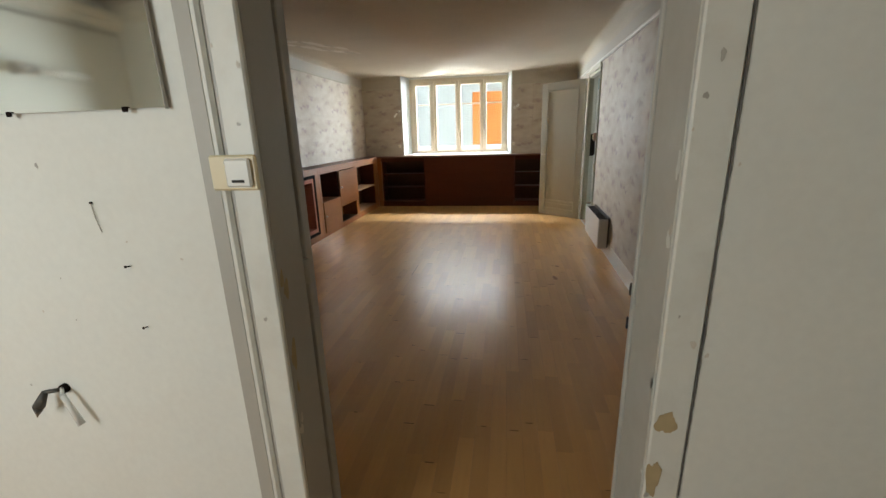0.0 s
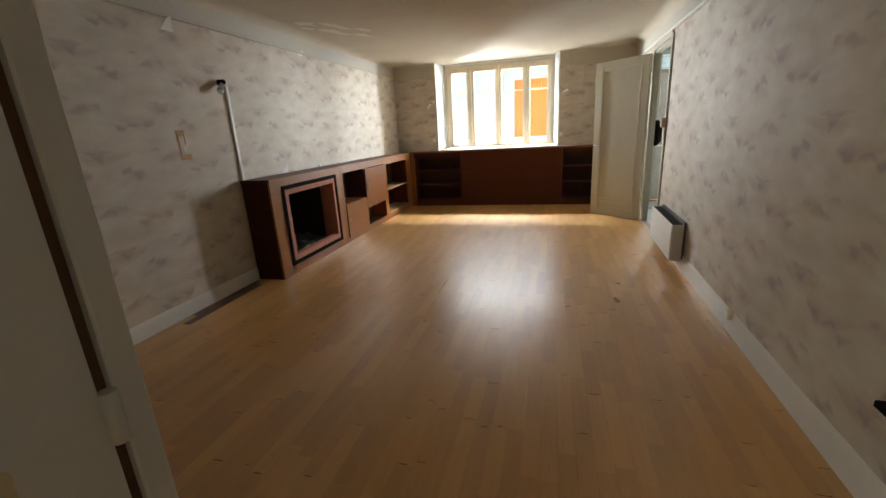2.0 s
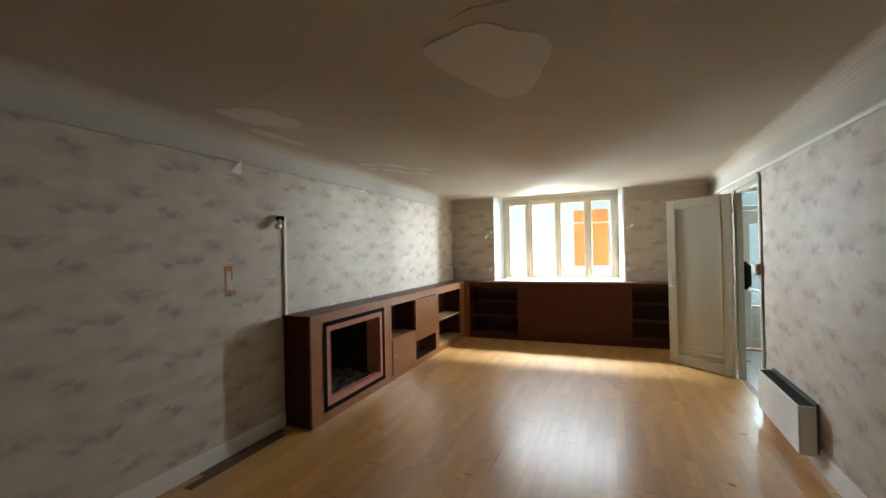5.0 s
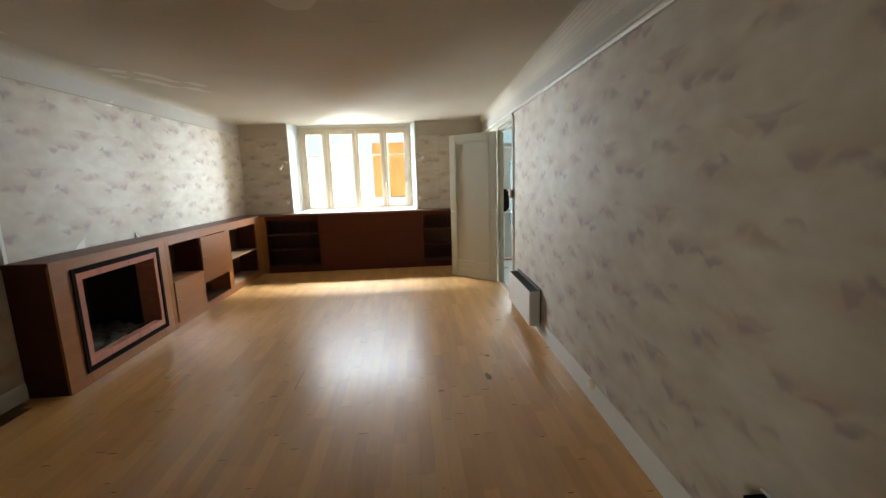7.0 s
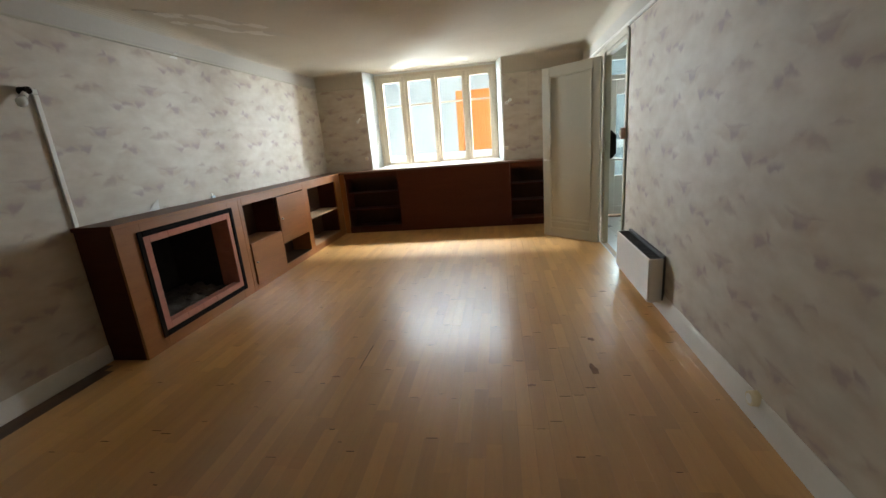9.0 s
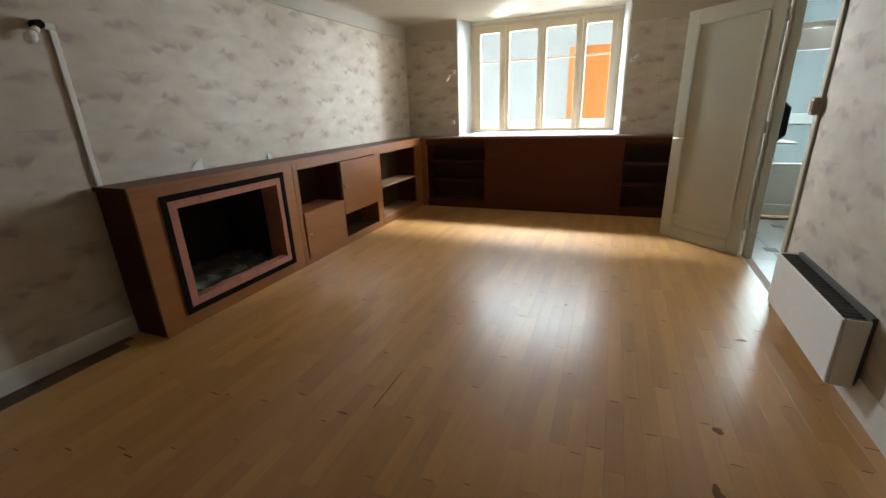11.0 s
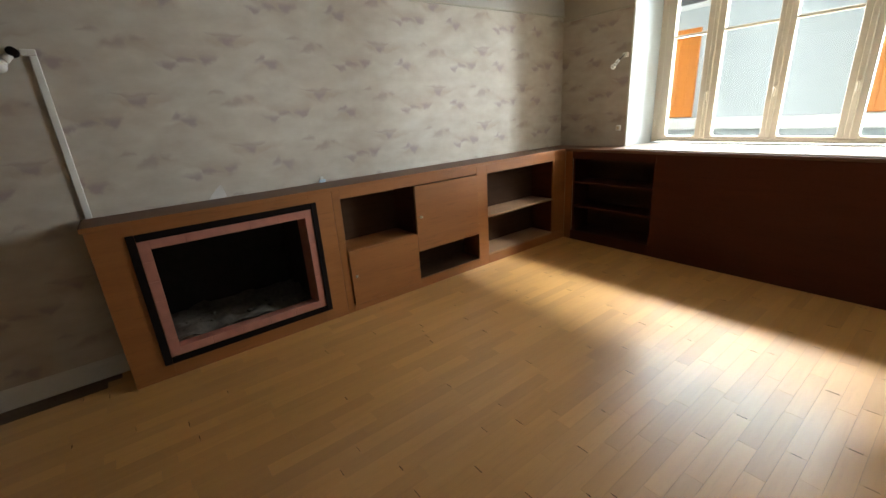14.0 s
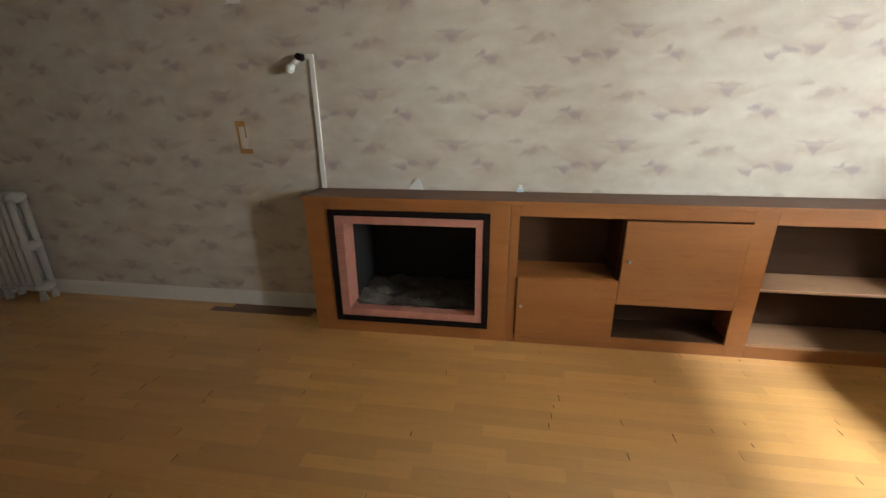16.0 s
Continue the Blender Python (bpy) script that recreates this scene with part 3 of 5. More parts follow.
# ragged open crack between casing and wall
bm = bmesh.new()
rows = []
for i in range(90):
    z = 2.08 - 1.58 * i / 89
    c = DX1 + 0.0600 + 0.0012 * math.sin(i * 0.21) + rnd.uniform(-0.0008, 0.0008)
    w = 0.0006 + 0.0016 * (1 - i / 89) + rnd.uniform(-0.0005, 0.0007)
    rows.append([bm.verts.new((c + e * w, HY - 0.0186 + d, z)) for e, d in ((-1, 0), (1, 0), (1, 0.004), (-1, 0.004))])
for p, q in zip(rows, rows[1:]):
    for i in range(4):
        bm.faces.new((p[i], p[(i + 1) % 4], q[(i + 1) % 4], q[i]))
bmesh.ops.recalc_face_normals(bm, faces=bm.faces[:])
part("crack", bm, M_CRACK, dw, "dark ragged crack beside the casing")
sw = thing("light_switch", (DX0 - 0.035, HY - 0.019, 1.275), "ivory rocker light switch with a black slot on the casing", "light switch")
part("plate", B(DX0 - 0.092, DX0 + 0.022, HY - 0.029, HY - 0.0185, 1.235, 1.313, bevel=0.004), M_IVORY, sw)
part("rocker", B(DX0 - 0.050, DX0 + 0.012, HY - 0.038, HY - 0.0292, 1.242, 1.306, bevel=0.005), M_PLASTIC, sw, "white rocker")
part("indicator_slot", B(DX0 - 0.034, DX0 - 0.004, HY - 0.0398, HY - 0.0382, 1.2535, 1.2595, bevel=0.0006), M_DARK, sw, "black slot")

mir = thing("wall_mirror", (-1.13, HY - 0.012, 1.42), "plain frameless wall mirror held by small clips", "mirror")
M_MIRROR, _n, _b = nodes_of("mirror_silver", 0.06, 1.0)
_b.inputs["Base Color"].default_value = (0.80, 0.83, 0.81, 1)
part("glass", B(-1.55, -0.735, HY - 0.013, HY - 0.006, 1.42, 2.05), M_MIRROR, mir)
part("edge", B(-0.7349, -0.7335, HY - 0.014, HY - 0.005, 1.416, 2.05), M_GREYP, mir, "dull ground edge")
for x in (-1.15, -0.835, -1.45):
    part("clip", B(x - 0.008, x + 0.008, HY - 0.018, HY - 0.0135, 1.412, 1.424, bevel=0.002), M_BLACK, mir, "dark metal clip")

hk = thing("coat_hook", (-1.255, HY, 0.655), "dark iron wall hook on the white hall wall", "hook")
part("rose", cyl(bmesh.new(), (-1.255, HY, 0.66), (-1.255, HY - 0.012, 0.66), 0.014), M_BLACK, hk)
M_HOOK = simple("dull_grey_iron", (0.10, 0.095, 0.085), 0.6, 0.3)
bm = cyl(bmesh.new(), (-1.255, HY - 0.01, 0.66), (-1.285, HY - 0.035, 0.665), 0.006)
cyl(bm, (-1.285, HY - 0.035, 0.665), (-1.305, HY - 0.045, 0.625), 0.008, 0.015)
cyl(bm, (-1.305, HY - 0.045, 0.625), (-1.325, HY - 0.045, 0.585), 0.015, 0.001)
part("arm", bm, M_HOOK, hk)
bm = cyl(bmesh.new(), (-1.255, HY - 0.012, 0.665), (-1.235, HY - 0.03, 0.655), 0.005)
cyl(bm, (-1.235, HY - 0.03, 0.655), (-1.19, HY - 0.035, 0.565), 0.007, 0.009)
part("pendant", bm, M_BULB, hk, "pale clear pendant arm")
for x, z in ((-0.939, 1.04), (-0.93, 0.87)):
    nail = thing("wall_nail", (x, HY, z), "small rusty nail in the hall wall", "nail", "nails in the hall wall")
    part("shank", cyl(bmesh.new(), (x, HY, z), (x, HY - 0.012, z + 0.002), 0.0018, seg=8), M_DARK, nail)
    part("head", cyl(bmesh.new(), (x, HY - 0.012, z + 0.002), (x, HY - 0.014, z + 0.002), 0.0036, seg=10), M_DARK, nail)

# hall: ceiling moulding and wall lamp that the mirror gives back
bm = bmesh.new()
sweep(bm, [(0, 0), (0.02, 0), (0.06, 0.04), (0.06, 0.06), (0.1, 0.1), (0.1, 0.12), (0, 0.12)], (-3.2, -1.65, CZ - 0.12), (1.5, -1.65, CZ - 0.12), (0, 1, 0))
solid("cornice_3", bm, M_WHITE, "stepped white plaster cornice in the hall", "cornice")
bm = bmesh.new()
sweep(bm, [(0, 0), (0.02, 0), (0.06, 0.04), (0.06, 0.06), (0.1, 0.1), (0.1, 0.12), (0, 0.12)], (-3.2, -1.65, CZ - 0.19), (-3.2, HY, CZ - 0.19), (1, 0, 0))
solid("cornice_4", bm, M_WHITE, "stepped white plaster cornice in the hall", "cornice")
wl = thing("wall_lamp_tube", (-3.2, -0.95, 1.83), "unlit grey tube lamp on the hall wall", "wall lamp")
part("base", cyl(bmesh.new(), (-3.13, -0.72, 1.845), (-3.13, -0.84, 1.842), 0.032), M_STEEL, wl)
part("tube", cyl(bmesh.new(), (-3.13, -0.845, 1.842), (-3.13, -1.23, 1.83), 0.026), M_BULB, wl, "clouded glass tube")
for y in (-0.76, -1.18):
    part("bracket", B(-3.199, -3.13, y - 0.008, y + 0.008, 1.81, 1.822, bevel=0.002), M_STEEL, wl)
solid("picture_rail", B(-3.199, -3.175, -1.6, HY - 0.01, CZ - 0.235, CZ - 0.215, bevel=0.004), M_GREYP, "grey painted rail below the hall cornice", "rail")
# unseen window, added to go with the hall's fill lamp
hw = thing("window_2", (-2.0, -1.75, 1.0), "white wooden window, unseen, added with the hall's fill lamp", "window", kind="structure")
for a in ((-2.45, -2.39, 1.0, 2.1), (-1.61, -1.55, 1.0, 2.1), (-2.39, -1.61, 1.0, 1.06), (-2.39, -1.61, 2.04, 2.1)):
    part("frame", B(a[0], a[1], -1.80, -1.74, a[2], a[3]), M_WHITE, hw)
pn = part("pane", B(-2.39, -1.61, -1.772, -1.768, 1.06, 2.04), M_GLASS, hw)
pn.visible_shadow = False

# open seam of the paper on the pier beside the window, coloured as its shadow line
solid("paper_seam", B(0.4685, 0.4715, WY - 0.0022, WY - 0.0004, TOP + 0.002, CZ - 0.17), simple("seam_shadow_tone", (0.40, 0.325, 0.27), 0.7), "slightly lifted wallpaper seam, its shadow line put into the colour", "wallpaper seam", "structure")

wm = thing("hanging_thread", (-1.0, HY, 1.19), "short grey thread on a nail in the hall wall", "thread")
bm = cyl(bmesh.new(), (-1.003, HY - 0.0005, 1.205), (-1.004, HY - 0.006, 1.205), 0.003, seg=8)
part("nail", bm, M_DARK, wm)
part("strand", cyl(cyl(bmesh.new(), (-1.003, HY - 0.0035, 1.203), (-1.0, HY - 0.0035, 1.165), 0.0014, seg=6), (-1.0, HY - 0.0035, 1.165), (-0.992, HY - 0.0035, 1.13), 0.0014, 0.001, 6), M_GREYP, wm)
for i in range(7):
    k = rnd.uniform(0.0015, 0.004)
    solid("wall_scuff", flake(bmesh.new(), "y", (rnd.uniform(-1.4, -0.72), HY - 0.0005, rnd.uniform(0.45, 1.35)), k, k * rnd.uniform(0.5, 1.8), 200 + i, -0.0004), rnd.choice((M_PATCH, M_GREYP)), "small scuff in the white hall paint", "wall scuff", "thing", "scuffs on the hall wall")

# ---- the window ----
win = thing("window_1", ((SX0 + SX1) / 2, SY, 0.98), "four-leaf cream wooden window with slim glazing bars, closed", "window", kind="structure")
WZ0, WZ1, GY = 0.985, 2.40, 8.47
for a in ((SX0 - 0.02, SX0 + 0.055, WZ0, WZ1), (SX1 - 0.055, SX1 + 0.02, WZ0, WZ1), (SX0 + 0.055, SX1 - 0.055, WZ0, WZ0 + 0.03), (SX0 + 0.055, SX1 - 0.055, WZ1 - 0.045, WZ1)):
    part("frame", B(a[0], a[1], SY + 0.002, SY + 0.09, a[2], a[3], bevel=0.004), M_FRAMEP, win)
PANES = ((-1.785, -1.512), (-1.378, -1.002), (-0.892, -0.522), (-0.398, -0.102))
EDGES = (SX0 + 0.055, -1.445, -0.947, -0.460, SX1 - 0.055)
ZB, ZT, ZBAR = 1.036, 2.272, 1.915
for i, (a, b) in enumerate(PANES):
    e0, e1 = EDGES[i] + 0.002, EDGES[i + 1] - 0.002
    y0, y1 = SY - 0.006, SY + 0.055
    for s in ((e0, a, WZ0 + 0.032, WZ1 - 0.047), (b, e1, WZ0 + 0.032, WZ1 - 0.047), (a, b, WZ0 + 0.032, ZB), (a, b, ZT, WZ1 - 0.047)):
        part("sash", B(s[0], s[1], y0, y1, s[2], s[3], bevel=0.003), M_FRAMEP, win)
    part("glazing_bar", B(a, b, y0 + 0.004, y1 - 0.004, ZBAR - 0.011, ZBAR + 0.011, bevel=0.004), M_FRAMEP, win)
    for z0, z1 in ((ZB, ZBAR - 0.011), (ZBAR + 0.011, ZT)):
        p = part("pane", B(a - 0.004, b + 0.004, GY - 0.002, GY + 0.002, z0 - 0.003, z1 + 0.003), M_GLASS, win)
        p.visible_shadow = False
    for x, dx in ((a, 1), (b, -1)):
        for z, dz in ((ZB, 1), (ZT, -1)):
            q = bmesh.new()
            arc = [(x, z)] + [(x + dx * 0.032 * (1 - math.sin(radians(k))), z + dz * 0.032 * (1 - math.cos(radians(k)))) for k in range(0, 91, 15)]
            ring = [[q.verts.new((px, py, pz)) for px, pz in arc] for py in (y0 + 0.004, y1 - 0.004)]
            for k in range(len(arc)):
                j = (k + 1) % len(arc)
                q.faces.new((ring[0][k], ring[0][j], ring[1][j], ring[1][k]))
            q.faces.new(ring[0]), q.faces.new(ring[1][::-1])
            bmesh.ops.recalc_face_normals(q, faces=q.faces[:])
            part("rounded_corner", q, M_FRAMEP, win)
for x in EDGES[1:4]:
    part("cover_strip", B(x - 0.019, x + 0.019, SY - 0.018, SY - 0.0065, WZ0 + 0.035, WZ1 - 0.05, bevel=0.005), M_FRAMEP, win)
    h = part("handle", B(x - 0.012, x + 0.012, SY - 0.026, SY - 0.0182, 1.33, 1.43, bevel=0.004), M_FRAMEP, win, "painted window catch")
    part("knob", B(x - 0.007, x + 0.007, SY - 0.05, SY - 0.0262, 1.35, 1.42, bevel=0.005), M_FRAMEP, h)
for x in (SX0 + 0.02, SX1 - 0.02):
    for z in (1.12, 2.2):
        part("hinge", cyl(bmesh.new(), (x, SY - 0.004, z), (x, SY - 0.004, z + 0.07), 0.008, seg=10), M_FRAMEP, win)

# ---- facing house across the street ----
FYY = 12.2
hs = thing("facing_house", (0, FYY, -3.1), "rough white rendered house across the street with orange shutters", "house")
bm = bmesh.new()
for a in ((-14, -5.2, -3.1, 4.3), (-5.2, -4.05, -3.1, 4.3)):
    box(bm, a[0], a[1], FYY, FYY + 0.4, a[2], a[3])
box(bm, -4.05, 12, FYY, FYY + 0.4, -3.1, 4.3)
part("wall", bm, M_RENDER, hs)
part("roof", sweep(bmesh.new(), [(0.5, 0), (0.5, 0.12), (-4, 2.0), (-4, 1.8)], (-14, FYY, 4.3), (12, FYY, 4.3), (0, -1, 0)), simple("roof_tile_brown", (0.2, 0.12, 0.09), 0.8), hs)
part("ledge", B(-14, 12, FYY - 0.10, FYY - 0.001, 0.84, 1.03, bevel=0.012), M_LEDGE, hs, "white stone string course")
for x0, x1 in ((-0.97, -0.15), (-3.95, -3.09)):
    sh = part("shutter", B(x0, x1, FYY - 0.045, FYY - 0.012, 1.045, 2.46, bevel=0.004), M_ORANGE, hs, "orange varnished wooden shutter")
    n = 6
    for i in range(n):
        w0 = x0 + (x1 - x0) * i / n
        part("board", B(w0 + 0.003, w0 + (x1 - x0) / n - 0.003, FYY - 0.058, FYY - 0.0452, 1.05, 2.455, bevel=0.004), M_ORANGE, sh)
for z in (2.75,):
    for x in (-4.0, 0.6):
        wn = part("window", B(x, x + 1.0, FYY - 0.02, FYY - 0.001, z, z + 1.2, bevel=0.004), M_LEDGE, hs)
        part("pane", B(x + 0.08, x + 0.92, FYY - 0.026, FYY - 0.021, z + 0.08, z + 1.12), M_GRILLE, wn)

# ---- hearth in the wooden surround ----
Y0, Y1, YA, YB = 3.88, 5.20, 6.62, 7.70
fp = thing("fireplace_surround", ((LX + FX) / 2, (Y0 + Y1) / 2, 0), "stained plywood fireplace surround with a black and brick-pink frame, unlit", "fireplace")
part("side_panel", B(LX + 0.001, FX - 0.02, Y0, Y0 + 0.02, 0, TOP - 0.026, bevel=0.002), M_CABX, fp, "dark brown end panel")
for a in ((Y0, 4.08, 0.0, TOP - 0.026), (5.035, Y1, 0.0, TOP - 0.026), (4.08, 5.035, 0, 0.135), (4.08, 5.035, 0.83, TOP - 0.026)):
    part("front_board", B(FX - 0.02, FX, a[0], a[1], a[2], a[3], bevel=0.0015), M_CAB, fp)
# black outer frame strips, then the brick lining
OF = (4.038, 5.082, 0.088, 0.880)
for a in ((OF[0], OF[0] + 0.040, OF[2], OF[3]), (OF[1] - 0.040, OF[1], OF[2], OF[3]), (OF[0] + 0.0405, OF[1] - 0.0405, OF[2], OF[2] + 0.040), (OF[0] + 0.0405, OF[1] - 0.0405, OF[3] - 0.040, OF[3])):
    part("black_frame", B(FX + 0.001, FX + 0.012, *a, bevel=0.003), M_BLACK, fp, "black painted frame strip")
IF = (4.080, 5.040, 0.130, 0.838)
OPN = (4.135, 4.995, 0.180, 0.788)


def lining(y0, y1, z0, z1, depth, along, n):
    for i in range(n):
        if along == "z":
            a, b = z0 + (z1 - z0) * i / n, z0 + (z1 - z0) * (i + 1) / n
            q = B(FX - depth, FX + 0.004 + 0.001 * (i % 2), y0, y1, a + 0.0004, b - 0.0004, bevel=0.0015)
        else:
            a, b = y0 + (y1 - y0) * i / n, y0 + (y1 - y0) * (i + 1) / n
            q = B(FX - depth, FX + 0.004 + 0.001 * (i % 2), a + 0.0004, b - 0.0004, z0, z1, bevel=0.0015)
        part("brick", q, M_PINK, fp)


lining(IF[0], OPN[0], IF[2], IF[3], 0.17, "z", 6)
lining(OPN[1], IF[1], IF[2], IF[3], 0.17, "z", 6)
lining(OPN[0], OPN[1], IF[2], OPN[2], 0.07, "y", 5)
lining(OPN[0], OPN[1], OPN[3], IF[3], 0.07, "y", 5)
for a in ((LX - 0.355, LX - 0.34, 4.105, 5.015, 0.105, 0.795), (LX - 0.34, FX - 0.171, 4.105, 4.12, 0.105, 0.795), (LX - 0.34, FX - 0.171, 5.0, 5.015, 0.105, 0.795), (LX - 0.34, FX - 0.071, 4.12, 5.0, 0.78, 0.795)):
    part("firebox_wall", B(*a), M_SOOT, fp, "soot-black firebox wall")
bm = bmesh.new()
rnd = random.Random(5)
N = 26
grid = [[bm.verts.new((LX - 0.335 + (FX - 0.112 - LX + 0.335) * i / N, 4.122 + 0.876 * j / N, 0.165 + 0.05 * noise.noise((i * 0.23, j * 0.23, 2)) + 0.02 * noise.noise((i * 0.8, j * 0.8, 5)))) for j in range(N + 1)] for i in range(N + 1)]
for i in range(N):
    for j in range(N):
        bm.faces.new((grid[i][j], grid[i + 1][j], grid[i + 1][j + 1], grid[i][j + 1]))
for f in bm.faces:
    f.smooth = True
tagged(part("ash_bed", bm, M_ASH, fp, "grey ash and rubble"), kind="stuff")
for i in range(14):
    c = Vector((rnd.uniform(LX - 0.2, FX - 0.2), rnd.uniform(4.2, 4.9), 0.182))
    q = bmesh.new()
    bmesh.ops.create_icosphere(q, subdivisions=2, radius=rnd.uniform(0.008, 0.024))
    for v in q.verts:
        v.co = Vector((v.co.x * 1.3, v.co.y, v.co.z * 0.6)) * (1 + 0.35 * noise.noise(v.co * 40 + c)) + c
    part("rubble", q, M_ASH, fp)

# ---- cupboard with two doors and two niches ----
cb = thing("wall_cupboard", ((LX + FX) / 2, (Y1 + YA) / 2, 0), "stained plywood cupboard with two doors and two open niches", "cupboard")
FT = FX - 0.018


def boards(parent, pieces, material, name):
    for a in pieces:
        part(name, B(*a, bevel=0.0015), material, parent)


part("divider", B(FT - 0.27, FT - 0.001, Y1 + 0.002, Y1 + 0.02, 0.03, TOP - 0.03), M_CAB, cb)
part("divider", B(FT - 0.27, FT - 0.001, YA - 0.02, YA - 0.002, 0.03, TOP - 0.03), M_CAB, cb)
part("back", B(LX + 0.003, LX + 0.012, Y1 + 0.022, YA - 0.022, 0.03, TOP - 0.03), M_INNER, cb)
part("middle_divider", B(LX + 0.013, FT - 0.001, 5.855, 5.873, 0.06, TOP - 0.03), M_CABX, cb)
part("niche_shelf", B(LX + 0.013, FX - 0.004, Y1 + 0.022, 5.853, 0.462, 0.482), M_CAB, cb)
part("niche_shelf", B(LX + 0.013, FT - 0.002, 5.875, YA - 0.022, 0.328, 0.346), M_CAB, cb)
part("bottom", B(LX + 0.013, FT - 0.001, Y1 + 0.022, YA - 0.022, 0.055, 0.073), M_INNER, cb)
boards(cb, ((FT, FX, Y1 + 0.002, 5.258, 0.0, TOP - 0.026), (FT, FX, 6.545, YA + 0.045, 0.0, TOP - 0.026), (FT, FX, 5.2585, 6.5445, 0.868, TOP - 0.026), (FT, FX, 5.2585, 6.5445, 0.0, 0.052)), M_CAB, "front_frame")
part("front_frame", B(FT, FX, 5.873, 6.5445, 0.0525, 0.078), M_CAB, cb)
d = part("door", B(FX - 0.006, FX + 0.012, 5.262, 5.868, 0.055, 0.478, bevel=0.002), M_CAB, cb, "plain plywood door")
k = cyl(bmesh.new(), (FX + 0.012, 5.292, 0.285), (FX + 0.024, 5.292, 0.285), 0.004, seg=10)
part("knob", ball(k, (FX + 0.03, 5.292, 0.285), 0.0105), M_STEEL, d, "small steel knob")
d = part("door", B(FX - 0.006, FX + 0.012, 5.872, 6.538, 0.325, 0.860, bevel=0.002), M_CAB, cb, "plain plywood door")
k = cyl(bmesh.new(), (FX + 0.012, 5.908, 0.613), (FX + 0.024, 5.908, 0.613), 0.004, seg=10)
part("knob", ball(k, (FX + 0.03, 5.908, 0.613), 0.012), M_STEEL, d, "small steel knob")

# ---- open shelf unit up to the corner ----
sf = thing("open_shelf_unit", ((LX + FX) / 2, (YA + YB) / 2, 0), "stained plywood open shelf unit, empty", "shelf")
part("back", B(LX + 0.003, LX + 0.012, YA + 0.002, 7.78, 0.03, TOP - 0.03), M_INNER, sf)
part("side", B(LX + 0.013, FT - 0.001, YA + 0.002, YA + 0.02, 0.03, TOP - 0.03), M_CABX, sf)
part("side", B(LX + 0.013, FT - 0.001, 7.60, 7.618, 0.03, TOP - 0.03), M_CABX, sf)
part("shelf", B(LX + 0.013, FX - 0.006, YA + 0.0455, 7.598, 0.448, 0.466, bevel=0.002), M_SHELF, sf)
part("bottom", B(LX + 0.013, FX - 0.001, YA + 0.0455, 7.598, 0.085, 0.103), M_SHELF, sf)
boards(sf, ((FT, FX, YA + 0.0455, 7.80, 0.855, TOP - 0.026), (FT, FX, YA + 0.0455, 7.80, 0.0, 0.084), (FT, FX, 7.60, 7.80, 0.0845, 0.8545)), M_CAB, "front_frame")

wt = thing("worktop", ((LX + FX) / 2, (Y0 + FY) / 2, TOP), "worn dark wooden top over the wall cupboards", "worktop")
part("board", B(LX + 0.001, FX + 0.001, Y0 - 0.008, FY - 0.013, TOP - 0.025, TOP, bevel=0.003), M_CABTOP, wt)
part("front_edge", B(FX + 0.0012, FX + 0.012, Y0 - 0.012, FY - 0.013, TOP - 0.026, TOP - 0.0005, bevel=0.002), M_CAB, wt, "stained front edging")
part("end_edge", B(LX + 0.001, FX + 0.001, Y0 - 0.0125, Y0 - 0.0082, TOP - 0.026, TOP - 0.0005), M_CABX, wt, "dark end edging")

# ---- units under the window ----
XR = 1.16


def bay(name, x0, x1, lbl):
    u = thing(name, ((x0 + x1) / 2, (FY + WY) / 2, 0), lbl, "shelf", "shelf bays under the window")
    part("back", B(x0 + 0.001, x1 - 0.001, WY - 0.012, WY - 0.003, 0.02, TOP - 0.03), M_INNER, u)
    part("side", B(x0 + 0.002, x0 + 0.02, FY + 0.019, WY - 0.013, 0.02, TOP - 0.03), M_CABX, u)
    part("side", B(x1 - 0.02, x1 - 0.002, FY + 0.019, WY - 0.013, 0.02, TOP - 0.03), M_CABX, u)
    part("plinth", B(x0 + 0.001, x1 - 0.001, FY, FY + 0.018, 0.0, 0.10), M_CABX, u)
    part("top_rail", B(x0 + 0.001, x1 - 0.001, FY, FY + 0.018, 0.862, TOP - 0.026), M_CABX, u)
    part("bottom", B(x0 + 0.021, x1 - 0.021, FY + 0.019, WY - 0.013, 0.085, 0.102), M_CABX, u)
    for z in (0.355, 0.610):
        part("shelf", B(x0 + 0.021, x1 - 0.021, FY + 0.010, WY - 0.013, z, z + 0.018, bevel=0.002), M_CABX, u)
    return u


bay("shelf_bay", -2.40, -1.545, "dark brown shelf bay with two shelves, empty")
bay("shelf_bay", 0.155, XR, "dark brown shelf bay with two shelves, partly behind the door")
cp = thing("corner_post", (-2.44, FY, 0), "stained wooden corner post between the two cabinet runs", "post")
part("post", B(-2.484, -2.401, FY, FY + 0.018, 0, TOP - 0.026, bevel=0.002), M_CAB, cp)
pnl = thing("panel_cabinet", (-0.7, FY, 0), "dark brown flat panel front under the window", "cabinet")
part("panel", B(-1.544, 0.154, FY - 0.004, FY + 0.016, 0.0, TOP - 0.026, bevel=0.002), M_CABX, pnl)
part("body", B(-1.543, 0.153, FY + 0.017, WY - 0.004, 0.02, TOP - 0.03), M_INNER, pnl)
# much paler than M_CABTOP, for the board before the window
M_SILLTOP = wood("pale_sill_wood", (0.42, 0.34, 0.27), (0.58, 0.49, 0.41), 0.42, "X", 0.7, 0.05)
bm = B(LX + 0.001, 1.20, FY - 0.012, WY - 0.001, TOP - 0.025, TOP, bevel=0.003)
